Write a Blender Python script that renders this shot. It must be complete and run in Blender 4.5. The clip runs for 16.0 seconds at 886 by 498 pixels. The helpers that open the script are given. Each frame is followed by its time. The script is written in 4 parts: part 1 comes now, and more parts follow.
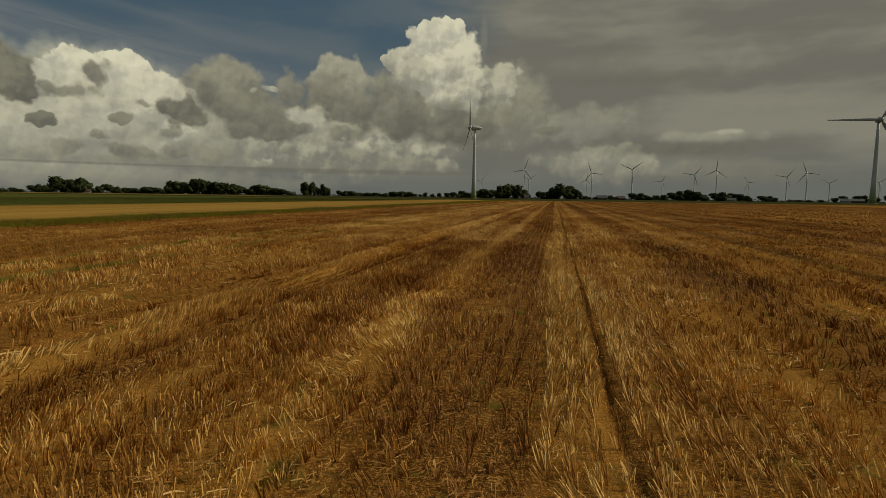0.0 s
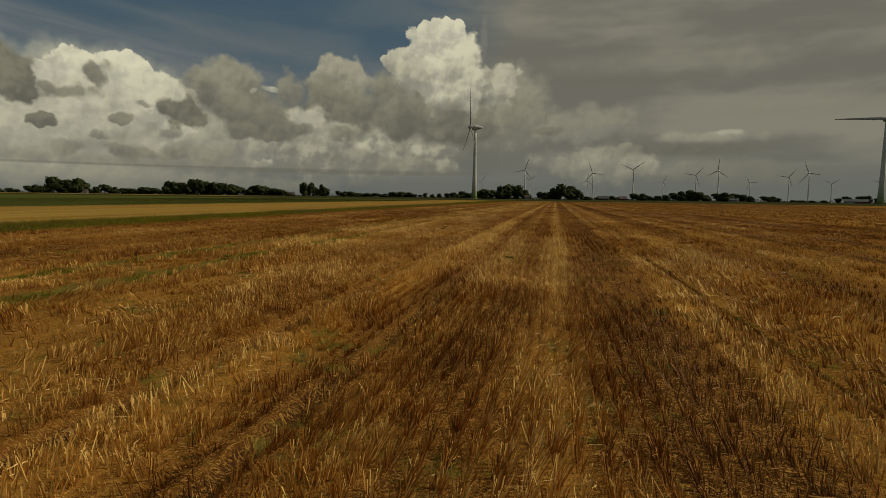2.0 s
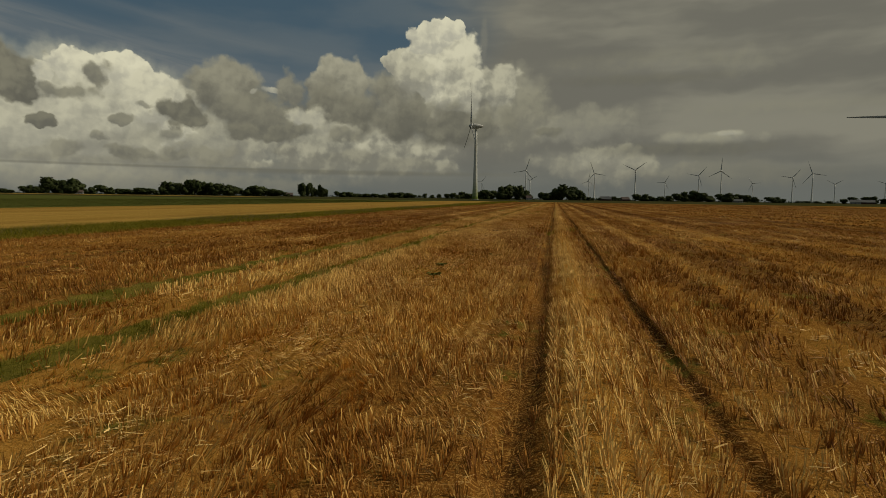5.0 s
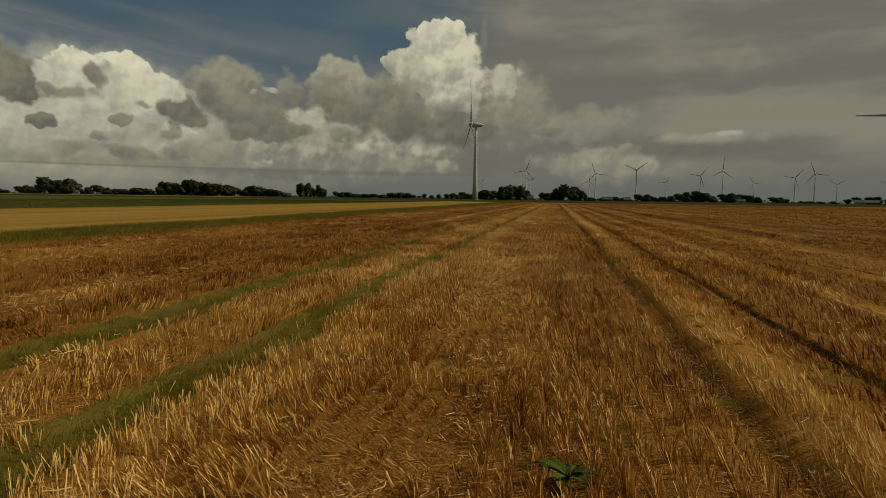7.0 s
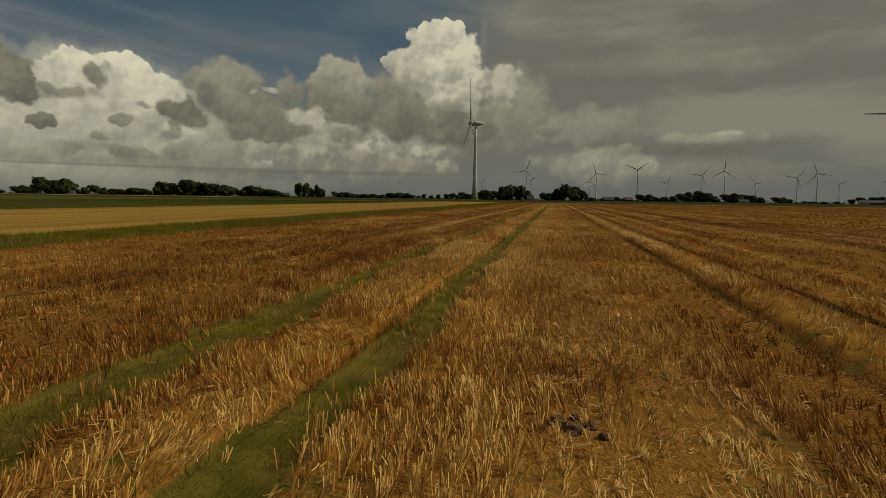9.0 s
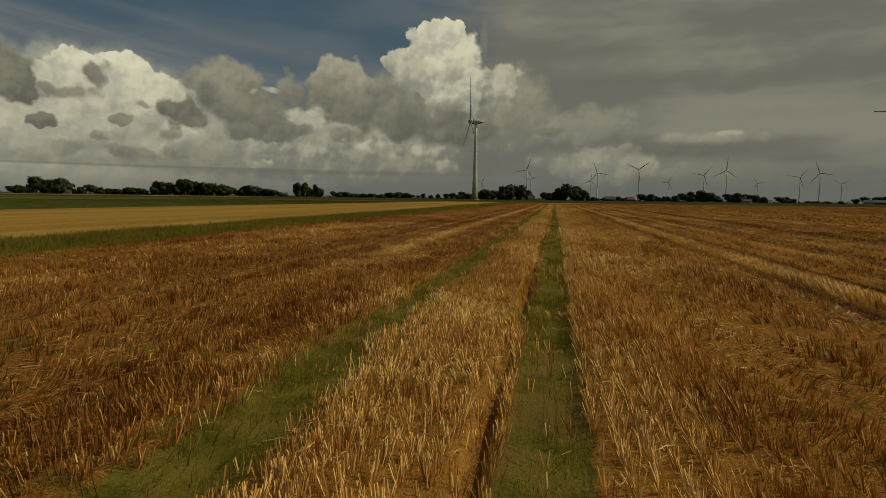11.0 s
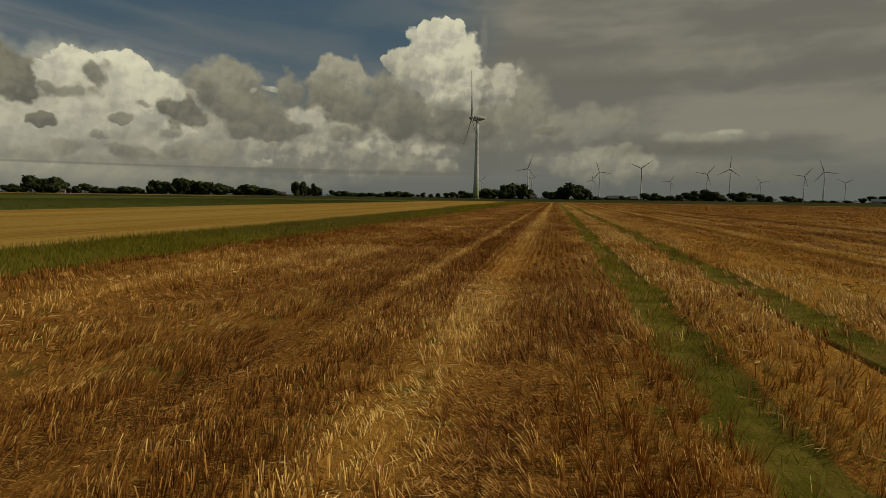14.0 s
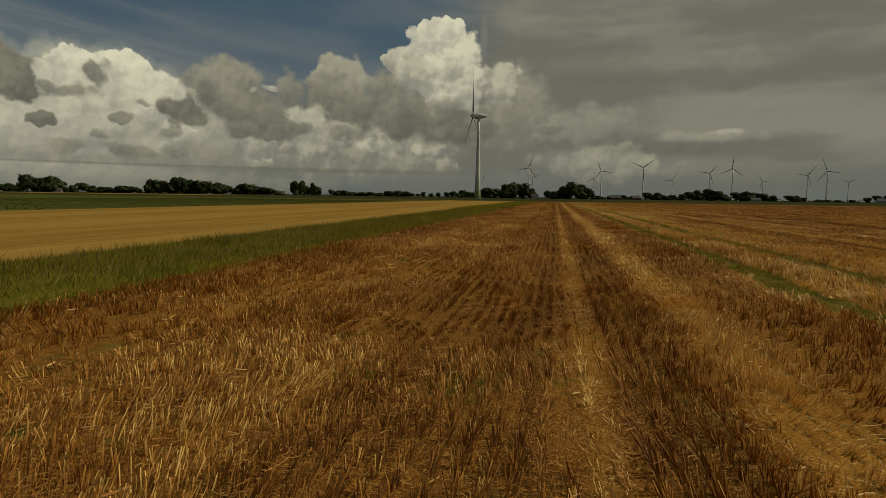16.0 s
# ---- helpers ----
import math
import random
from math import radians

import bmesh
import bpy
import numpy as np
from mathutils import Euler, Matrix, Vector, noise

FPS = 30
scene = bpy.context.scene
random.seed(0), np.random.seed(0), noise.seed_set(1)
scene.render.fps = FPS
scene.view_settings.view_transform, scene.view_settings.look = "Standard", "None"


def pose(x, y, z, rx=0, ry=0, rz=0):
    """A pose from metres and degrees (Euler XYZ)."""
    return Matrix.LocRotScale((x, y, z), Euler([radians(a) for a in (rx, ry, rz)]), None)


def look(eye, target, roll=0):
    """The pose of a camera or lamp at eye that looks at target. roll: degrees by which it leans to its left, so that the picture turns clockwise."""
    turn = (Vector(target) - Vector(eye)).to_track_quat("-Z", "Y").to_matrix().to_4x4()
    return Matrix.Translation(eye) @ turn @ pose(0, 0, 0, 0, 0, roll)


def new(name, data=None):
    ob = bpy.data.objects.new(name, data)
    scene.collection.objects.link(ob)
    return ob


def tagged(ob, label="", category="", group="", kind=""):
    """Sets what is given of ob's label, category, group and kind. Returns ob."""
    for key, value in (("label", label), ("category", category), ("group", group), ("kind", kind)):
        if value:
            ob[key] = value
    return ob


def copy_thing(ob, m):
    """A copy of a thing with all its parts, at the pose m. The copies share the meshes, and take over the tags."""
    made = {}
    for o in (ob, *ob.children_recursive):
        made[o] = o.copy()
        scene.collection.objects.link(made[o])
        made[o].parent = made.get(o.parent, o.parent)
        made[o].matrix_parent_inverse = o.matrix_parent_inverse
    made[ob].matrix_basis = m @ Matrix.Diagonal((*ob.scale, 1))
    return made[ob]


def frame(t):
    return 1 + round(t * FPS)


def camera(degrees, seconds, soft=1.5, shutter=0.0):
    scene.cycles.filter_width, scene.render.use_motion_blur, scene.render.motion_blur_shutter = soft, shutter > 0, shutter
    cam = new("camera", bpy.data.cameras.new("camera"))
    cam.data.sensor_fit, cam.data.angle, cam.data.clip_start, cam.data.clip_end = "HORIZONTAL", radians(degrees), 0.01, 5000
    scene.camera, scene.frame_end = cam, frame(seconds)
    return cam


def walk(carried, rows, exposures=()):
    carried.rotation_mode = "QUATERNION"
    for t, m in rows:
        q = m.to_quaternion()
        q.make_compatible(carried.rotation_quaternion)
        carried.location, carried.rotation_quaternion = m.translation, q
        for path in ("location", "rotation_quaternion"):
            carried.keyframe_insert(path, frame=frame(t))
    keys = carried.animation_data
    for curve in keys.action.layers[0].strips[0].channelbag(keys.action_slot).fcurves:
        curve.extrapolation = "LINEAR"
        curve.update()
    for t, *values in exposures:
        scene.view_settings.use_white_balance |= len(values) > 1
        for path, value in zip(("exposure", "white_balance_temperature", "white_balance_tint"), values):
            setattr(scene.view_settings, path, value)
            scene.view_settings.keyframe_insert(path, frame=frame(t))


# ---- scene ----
# ---------------------------------------------------------------- camera
cam = camera(75.0, 16.0, 0.7)
# seconds, across the rows, along the rows, tilt: a low flight that drifts to the left of the stubble rows
FLIGHT = [(0.0, 0.0, 0.0, -5.17), (1.5, -1.38, 7.0, -5.14), (3.0, -2.80, 14.4, -5.10), (4.2, -3.97, 20.4, -5.08), (5.3, -4.95, 26.6, -5.06),
          (6.3, -5.74, 32.3, -5.05), (7.0, -6.25, 36.4, -5.04), (8.0, -6.93, 42.2, -5.03), (9.0, -7.60, 47.8, -5.03), (10.2, -8.47, 54.6, -5.04),
          (11.3, -9.42, 60.7, -5.06), (12.5, -10.70, 67.3, -5.08), (13.0, -11.28, 70.0, -5.10), (14.0, -12.52, 75.3, -5.14), (15.0, -13.87, 80.7, -5.18),
          (16.0, -15.28, 86.0, -5.20)]
HEIGHT = 1.5
HEADING = 10.9
walk(cam, [(t, pose(x, y, HEIGHT, 90 + tilt, 0, HEADING) @ pose(0, 0, 0, 0, 0, 0.75)) for t, x, y, tilt in FLIGHT])

# ---------------------------------------------------------------- sun and sky
SUN_FROM = (math.sin(radians(80 - HEADING)), math.cos(radians(80 - HEADING)), math.tan(radians(38)))
sun_data = bpy.data.lights.new("sun", "SUN")
sun_data.energy, sun_data.angle, sun_data.color = 2.6, radians(1.5), (1.0, 0.91, 0.74)
sun = new("sun", sun_data)
sun.matrix_world = look(SUN_FROM, (0, 0, 0))

world = bpy.data.worlds.new("world")
scene.world = world
world.use_nodes = True
WT = world.node_tree
WT.nodes.clear()


class Net:
    """Short hand for wiring nodes."""

    def __init__(self, tree):
        self.t = tree

    def node(self, kind, **props):
        n = self.t.nodes.new(kind)
        for k, v in props.items():
            if k == "op":
                n.operation = v
            elif k == "data_type":
                n.data_type = v
            elif k == "interp":
                n.interpolation_type = v
            elif k == "dims":
                n.noise_dimensions = v
        return n

    def put(self, socket, v):
        if isinstance(v, bpy.types.NodeSocket):
            self.t.links.new(v, socket)
        else:
            socket.default_value = v

    def math(self, op, a, b=0.0, c=0.0, clamp=False):
        n = self.node("ShaderNodeMath", op=op)
        n.use_clamp = clamp
        for s, v in zip(n.inputs, (a, b, c)):
            self.put(s, v)
        return n.outputs[0]

    def vec(self, op, a, b=(0, 0, 0), c=(0, 0, 0)):
        n = self.node("ShaderNodeVectorMath", op=op)
        self.put(n.inputs[0], a)
        self.put(n.inputs[1], b)
        if op == "MULTIPLY_ADD":
            self.put(n.inputs[2], c)
        return n.outputs["Value"] if op in ("LENGTH", "DOT_PRODUCT") else n.outputs[0]

    def ramp(self, v, a, b, lo=0.0, hi=1.0, interp="SMOOTHSTEP"):
        n = self.node("ShaderNodeMapRange", interp=interp)
        for s, x in zip(n.inputs[:5], (v, a, b, lo, hi)):
            self.put(s, x)
        return n.outputs[0]

    def mix(self, f, a, b):
        n = self.node("ShaderNodeMix", data_type="RGBA")
        self.put(n.inputs[0], f)
        self.put(n.inputs[6], a if isinstance(a, bpy.types.NodeSocket) else (*a, 1))
        self.put(n.inputs[7], b if isinstance(b, bpy.types.NodeSocket) else (*b, 1))
        return n.outputs[2]

    def noise(self, v, scale, detail=4.0, rough=0.55, distort=0.0, out=0, dims="3D"):
        n = self.node("ShaderNodeTexNoise", dims=dims)
        self.put(n.inputs["Vector"], v)
        n.inputs["Scale"].default_value = scale
        n.inputs["Detail"].default_value = detail
        n.inputs["Roughness"].default_value = rough
        n.inputs["Distortion"].default_value = distort
        return n.outputs[out]


W = Net(WT)
way = WT.nodes.new("ShaderNodeTexCoord").outputs["Generated"]
ch, sh = math.cos(radians(HEADING)), math.sin(radians(HEADING))
ahead = W.vec("DOT_PRODUCT", way, (-sh, ch, 0))
aside = W.vec("DOT_PRODUCT", way, (ch, sh, 0))
upward = W.vec("DOT_PRODUCT", way, (0, 0, 1))
bearing = W.math("MULTIPLY", W.math("ARCTAN2", aside, ahead), 57.2958)
height_deg = W.math("MULTIPLY", W.math("ARCSINE", upward), 57.2958)
comb = WT.nodes.new("ShaderNodeCombineXYZ")
W.put(comb.inputs[0], bearing)
W.put(comb.inputs[1], height_deg)
plain = comb.outputs[0]
# ragged, billowing edges: the sky's angles are pushed about by two sizes of noise
push1 = W.vec("MULTIPLY", W.vec("SUBTRACT", W.noise(plain, 0.30, 2.5, 0.5, out=1, dims="2D"), (0.5, 0.5, 0.5)), (2.2, 1.7, 0))
push2 = W.vec("MULTIPLY", W.vec("SUBTRACT", W.noise(plain, 1.5, 3, 0.5, out=1, dims="2D"), (0.5, 0.5, 0.5)), (0.45, 0.40, 0))
warped = W.vec("ADD", W.vec("ADD", plain, (0.0, 0.35, 0)), W.vec("ADD", push1, push2))


def lumps(p, scale, smooth):
    v = WT.nodes.new("ShaderNodeTexVoronoi")
    v.voronoi_dimensions, v.feature = "2D", "SMOOTH_F1"
    v.inputs["Scale"].default_value, v.inputs["Smoothness"].default_value = scale, smooth
    W.put(v.inputs["Vector"], p)
    return v.outputs["Distance"]


def billows(p):
    """Round heads of three sizes, in degrees: low on a head, high in the clefts between."""
    a = W.math("MULTIPLY", W.math("SUBTRACT", lumps(p, 0.42, 0.25), 0.42), 1.5)
    b = W.math("MULTIPLY_ADD", lumps(p, 1.05, 0.25), 0.62, a)
    return W.math("MULTIPLY_ADD", lumps(p, 2.6, 0.3), 0.20, W.math("SUBTRACT", b, 0.33))


# relief of the billows: the same heads, seen a little nearer to the light
calm = W.vec("ADD", plain, W.vec("MULTIPLY", push2, (1.2, 1.2, 0)))
billow_a = billows(calm)
billow_b = billows(W.vec("ADD", calm, (-0.24, 0.36, 0)))
grit = W.math("MULTIPLY", W.math("SUBTRACT", W.noise(plain, 0.9, 5, 0.55, dims="2D"), 0.5), 0.14)
relief = W.math("MULTIPLY_ADD", W.math("SUBTRACT", billow_b, billow_a), 0.85, grit)

sky_tex = WT.nodes.new("ShaderNodeTexSky")
sky_tex.sky_type = "NISHITA"
sky_tex.sun_disc = False
sky_tex.sun_elevation = radians(38)
sky_tex.sun_rotation = radians(80 - HEADING)
blue = W.mix(0.96, sky_tex.outputs[0], (0, 0, 0))
blue = W.mix(0.86, blue, (0.052, 0.090, 0.116))
# thin grey veil: closed on the right, streaky on the left, thicker towards the horizon
stretched = W.vec("MULTIPLY", W.vec("ADD", plain, W.vec("MULTIPLY", push1, (0.6, 0.6, 0))), (0.26, 1.0, 0))
streaks = W.noise(W.vec("ADD", stretched, W.vec("MULTIPLY", plain, (0.0, 0.25, 0))), 0.20, 4, 0.48, dims="2D")
cover = W.math("ADD", W.ramp(bearing, -4.0, 9.0), W.ramp(height_deg, 17.0, 4.0, 0.0, 0.75))
cover = W.math("ADD", cover, W.ramp(height_deg, 30.0, 60.0, 0.0, 0.6))
cover = W.math("ADD", cover, W.ramp(streaks, 0.42, 0.70, 0.0, 0.30), clamp=True)
veil = W.mix(W.ramp(streaks, 0.36, 0.64), (0.150, 0.145, 0.117), (0.222, 0.212, 0.163))
veil = W.mix(W.ramp(height_deg, 5.5, 0.5, 0.0, 0.85), veil, (0.124, 0.131, 0.116))
high_left = W.math("MULTIPLY", W.ramp(bearing, 4.0, -10.0, 0.0, 0.75), W.ramp(height_deg, 7.0, 12.0))
veil = W.mix(high_left, veil, (0.128, 0.150, 0.160))
colour = W.mix(cover, blue, veil)
# a long slanting band of cirrus on the left, with two shorter wisps
slope = W.math("MULTIPLY_ADD", bearing, 0.153, height_deg)
comb2 = WT.nodes.new("ShaderNodeCombineXYZ")
W.put(comb2.inputs[0], W.math("MULTIPLY", bearing, 0.10))
W.put(comb2.inputs[1], slope)
cirrus = W.noise(comb2.outputs[0], 1.1, 4, 0.55, dims="2D")
for mid_, half_, much in ((7.75, 2.3, 0.55), (10.9, 0.8, 0.22)):
    band = W.ramp(W.math("ABSOLUTE", W.math("SUBTRACT", slope, mid_)), half_, 0.0, 0.0, much)
    band = W.math("MULTIPLY", W.math("MULTIPLY", band, W.ramp(bearing, -8.0, -22.0)), W.ramp(cirrus, 0.35, 0.65, 0.45, 1.0))
    colour = W.mix(band, colour, (0.200, 0.205, 0.190))
# the billows also nudge the outlines a little
scaled = WT.nodes.new("ShaderNodeVectorMath")
scaled.operation = "SCALE"
W.put(scaled.inputs[0], warped)
W.put(scaled.inputs["Scale"], W.math("MULTIPLY_ADD", relief, 0.0008, 1.0))
ragged = scaled.outputs[0]
heads = W.math("MULTIPLY_ADD", relief, 0.02, billow_a)
# broad lights and shades inside the masses
drifts = W.math("MULTIPLY", W.math("SUBTRACT", W.noise(W.vec("ADD", plain, push2), 0.42, 5, 0.58, dims="2D"), 0.5), 2.2)
knobs_hard = W.math("MULTIPLY_ADD", relief, 1.1, W.math("MULTIPLY", drifts, 0.95))
knobs_soft = W.math("MULTIPLY_ADD", relief, 0.6, W.math("MULTIPLY", drifts, 0.75))


def cloud(az, el, wide, tall, top, base, alpha=1.0, soft=0.2, rough=0.7, layer=False):
    """One mass of cloud: its bearing, height and half sizes in degrees, how bright its crown and its base are, how knobbly it is; a layer lies flat and smooth."""
    global colour
    q = W.vec("MULTIPLY_ADD", plain if layer else ragged, (1 / wide, 1 / tall, 0), (-az / wide, -el / tall, 0))
    reach = W.math("MULTIPLY_ADD", heads, 0.75 / max(min(wide, tall), 0.3 * wide, 1.1), W.vec("LENGTH", q))
    inside = W.ramp(reach, 1 + soft, 1 - soft, 0.0, alpha)
    lit = W.ramp(W.math("ADD", knobs_hard if rough > 0.55 else knobs_soft, W.vec("DOT_PRODUCT", q, (0.12, 0.52, 0))), -0.75, 0.75)
    tone = W.mix(lit, (base, base * 0.965, base * 0.75), (top, top * 0.95, top * 0.68))
    colour = W.mix(inside, colour, tone)


cloud(-31.54, 6.65, 9.23, 4.93, .50, .27, .95, .35, rough=.3)
cloud(-35.81, 4.51, 4.38, 2.65, .46, .27, .8, .4, rough=.4)
cloud(-23.81, 5.28, 8.32, 2.98, .38, .22, .8, .4, rough=.4)
cloud(-9.14, 5.09, 9.11, 2.79, .38, .19, .85, .35, rough=.6)
cloud(-34.32, 9.55, 1.20, 1.21, .56, .40, 1, .08, rough=.8)
cloud(-32.27, 10.42, 1.57, 1.49, .64, .40, 1, .07, rough=.8)
cloud(-29.37, 10.41, 2.42, 1.54, .66, .40, 1, .07, rough=.8)
cloud(-27.69, 10.05, 1.81, 1.94, .66, .40, 1, .07, rough=.8)
cloud(-26.21, 8.60, 2.30, 2.28, .60, .38, 1, .09, rough=.8)
cloud(-24.58, 7.58, 2.10, 2.42, .54, .32, 1, .12, rough=.7)
cloud(-30.69, 7.87, 4.89, 2.38, .56, .30, .8, .4, rough=.5)
cloud(-33.90, 6.00, 3.43, 1.79, .52, .30, .6, .5, rough=.5)
cloud(-36.39, 9.62, 2.13, 1.85, .20, .115, 1, .16, rough=.6)
cloud(-33.03, 8.75, 2.17, 0.62, .20, .14, .85, .35, rough=.6)
cloud(-30.61, 10.00, 0.77, 0.81, .20, .14, .9, .35, rough=.6)
cloud(-34.64, 6.33, 1.16, 0.66, .19, .13, 1, .2, rough=.7)
cloud(-28.90, 6.63, 0.68, 0.42, .21, .15, .9, .3, rough=.7)
cloud(-27.11, 7.96, 0.66, 0.24, .25, .18, .8, .4, rough=.7)
cloud(-29.96, 5.20, 0.46, 0.28, .24, .16, .8, .4, rough=.7)
cloud(-24.95, 5.61, 0.82, 0.44, .24, .16, .8, .4, rough=.7)
cloud(-32.81, 4.27, 1.65, 0.73, .24, .16, .85, .35, rough=.7)
cloud(-35.49, 3.56, 2.03, 0.45, .28, .20, .6, .5, rough=.7)
cloud(-28.09, 3.98, 1.64, 0.72, .22, .14, .9, .3, rough=.7)
cloud(-24.76, 3.89, 1.28, 0.55, .23, .15, .85, .35, rough=.7)
cloud(-21.72, 3.87, 2.01, 0.71, .24, .17, .8, .4, rough=.7)
cloud(-15.64, 4.62, 1.03, 0.42, .25, .17, .8, .4, rough=.7)
cloud(-20.64, 9.93, 2.98, 2.64, .27, .13, 1, .18, rough=.45)
cloud(-17.98, 7.87, 3.59, 2.13, .22, .13, 1, .25, rough=.5)
cloud(-23.75, 7.45, 2.22, 1.27, .19, .12, 1, .18, rough=.6)
cloud(-16.19, 9.94, 0.81, 0.35, .50, .35, .8, .3, rough=.8)
cloud(-18.05, 9.67, 0.45, 0.30, .45, .33, .7, .4, rough=.8)
cloud(-14.66, 10.23, 1.34, 1.51, .25, .14, .9, .3, rough=.5)
cloud(-10.20, 10.77, 3.19, 2.55, .34, .15, 1, .12, rough=.55)
cloud(-10.21, 8.39, 4.05, 2.40, .21, .12, 1, .3, rough=.5)
cloud(-13.12, 7.55, 1.57, 1.25, .48, .34, .85, .35, rough=.8)
cloud(-10.75, 6.59, 2.13, 0.74, .42, .30, .7, .4, rough=.8)
cloud(-17.00, 6.23, 4.14, 0.72, .19, .13, .95, .3, rough=.6)
cloud(-9.57, 6.10, 1.72, 0.74, .22, .15, .85, .35, rough=.6)
cloud(-7.52, 5.08, 2.29, 0.86, .46, 0.20, .85, .3, rough=.9)
cloud(-4.78, 5.90, 1.43, 0.97, .46, 0.20, .85, .3, rough=.9)
cloud(-2.45, 4.64, 2.32, 0.76, .42, 0.19, .8, .35, rough=.9)
cloud(-12.36, 4.41, 3.17, 0.96, .38, 0.19, .6, .4, rough=.8)
cloud(-17.04, 3.27, 1.32, 0.47, .46, 0.23, .8, .3, rough=.9)
cloud(-0.89, 3.36, 2.00, 0.66, .36, 0.17, .7, .4, rough=.9)
cloud(-9.68, 4.17, 2.69, 0.59, .24, .17, .6, .5, rough=.6)
cloud(-3.94, 3.42, 3.04, 0.55, .24, .18, .6, .5, rough=.6)
cloud(5.92, 8.53, 3.92, 4.00, .29, .17, .95, .3, rough=.6)
cloud(7.83, 7.99, 2.43, 2.37, .23, .17, .8, .5, rough=.5)
cloud(5.16, 10.98, 2.50, 1.96, .44, .22, 1, .12, rough=.7)
cloud(-3.71, 9.33, 3.61, 3.15, .25, .13, 1, .22, rough=.5)
cloud(0.17, 7.38, 6.16, 1.82, .21, .12, 1, .3, rough=.5)
cloud(-4.72, 13.42, 1.41, 1.51, .48, .26, 1, .08, rough=.8)
cloud(-0.45, 12.80, 3.93, 4.06, .60, .30, 1, .07, rough=.7)
cloud(-1.04, 15.50, 2.40, 1.47, .62, .40, 1, .07, rough=.7)
cloud(0.70, 16.01, 1.52, 1.07, .64, .42, 1, .07, rough=.7)
cloud(1.66, 10.87, 2.08, 2.59, .52, .28, .9, .15, rough=.7)
cloud(-3.29, 11.57, 1.86, 2.06, .42, .24, .8, .3, rough=.7)
cloud(-1.94, 8.52, 3.41, 1.48, .20, .12, .8, .4, rough=.5)
cloud(13.70, 7.40, 4.78, 1.45, .29, .22, .7, .45, rough=.4)
cloud(10.02, 6.92, 1.18, 0.48, .17, .13, .7, .4, rough=.6)
cloud(14.87, 3.66, 4.76, 1.48, .30, .20, .8, .4, rough=.7)
cloud(17.51, 4.22, 2.82, 1.04, .34, .22, .7, .4, rough=.7)
cloud(13.80, 4.40, 1.46, 0.79, .35, .24, .7, .4, rough=.8)
cloud(22.08, 2.89, 1.43, 0.61, .28, .20, .6, .5, rough=.6)
cloud(23.65, 5.63, 4.27, 0.45, .30, .25, .8, .6, layer=True)
cloud(25.68, 6.00, 1.08, 0.19, .40, .34, .8, .6, layer=True)
cloud(21.81, 4.62, 6.20, 0.61, .15, .12, .6, .7, layer=True)
cloud(26.51, 2.75, 7.11, 0.99, .20, .16, .5, .7, rough=.4)
cloud(26.98, 12.09, 1.39, 0.91, .25, .20, .5, .7, rough=.4)
cloud(19.05, 12.36, 7.79, 0.87, .22, .19, .5, .8, layer=True)
cloud(18.13, 10.95, 6.42, 0.44, .15, .13, .5, .8, layer=True)
cloud(31.30, 7.88, 8.04, 0.64, .23, .20, .4, .8, layer=True)
cloud(-33.0, 1.45, 13.0, 0.95, .30, .25, .85, .6)
cloud(-19.0, 1.30, 9.0, 0.75, .24, .19, .7, .6)
cloud(-29.4, 2.80, 15.7, 0.36, .22, .18, .6, .8, layer=True)
cloud(-29.4, 2.45, 15.73, 0.10, .14, .125, .5, .7, layer=True)
cloud(-10.1, 2.31, 12.61, 0.22, .135, .12, .6, .8, layer=True)
cloud(3.7, 14.80, 0.27, 2.05, .25, .22, .35, .7, layer=True)

haze = W.ramp(height_deg, 2.4, 0.0, 0.0, 0.5)
colour = W.mix(haze, colour, (0.122, 0.130, 0.117))
background = WT.nodes.new("ShaderNodeBackground")
W.put(background.inputs[0], colour)
background.inputs[1].default_value = 1.0
world_out = WT.nodes.new("ShaderNodeOutputWorld")
WT.links.new(background.outputs[0], world_out.inputs[0])

# ---------------------------------------------------------------- materials


def material(name, rough=0.8, metal=0.0):
    m = bpy.data.materials.new(name)
    m.use_nodes = True
    b = m.node_tree.nodes["Principled BSDF"]
    b.inputs["Roughness"].default_value, b.inputs["Metallic"].default_value = rough, metal
    b.inputs["Specular IOR Level"].default_value = 0.15
    return m, Net(m.node_tree), b


def bump(n, b, h, strength, distance=0.02):
    k = n.t.nodes.new("ShaderNodeBump")
    k.inputs["Strength"].default_value, k.inputs["Distance"].default_value = strength, distance
    n.put(k.inputs["Height"], h)
    n.t.links.new(k.outputs[0], b.inputs["Normal"])


def place(n):
    return n.t.nodes.new("ShaderNodeTexCoord").outputs["Object"]


def attr(n, name):
    a = n.t.nodes.new("ShaderNodeAttribute")
    a.attribute_name = name
    return a.outputs["Fac"]


def straw_material(name, dark, mid, light, rough=0.6):
    """Straw: brown to gold by the tone that each stalk carries, with a fine mottle."""
    m, n, b = material(name, rough)
    b.inputs["Specular IOR Level"].default_value = 0.10
    tone = attr(n, "tone")
    p = place(n)
    tone = n.math("ADD", tone, n.math("MULTIPLY", n.math("SUBTRACT", n.noise(p, 0.9, 4, 0.6), 0.5), 0.55))
    c = n.mix(n.ramp(tone, 0.0, 0.5), dark, mid)
    c = n.mix(n.ramp(tone, 0.5, 1.05), c, light)
    n.put(b.inputs["Base Color"], c)
    return m


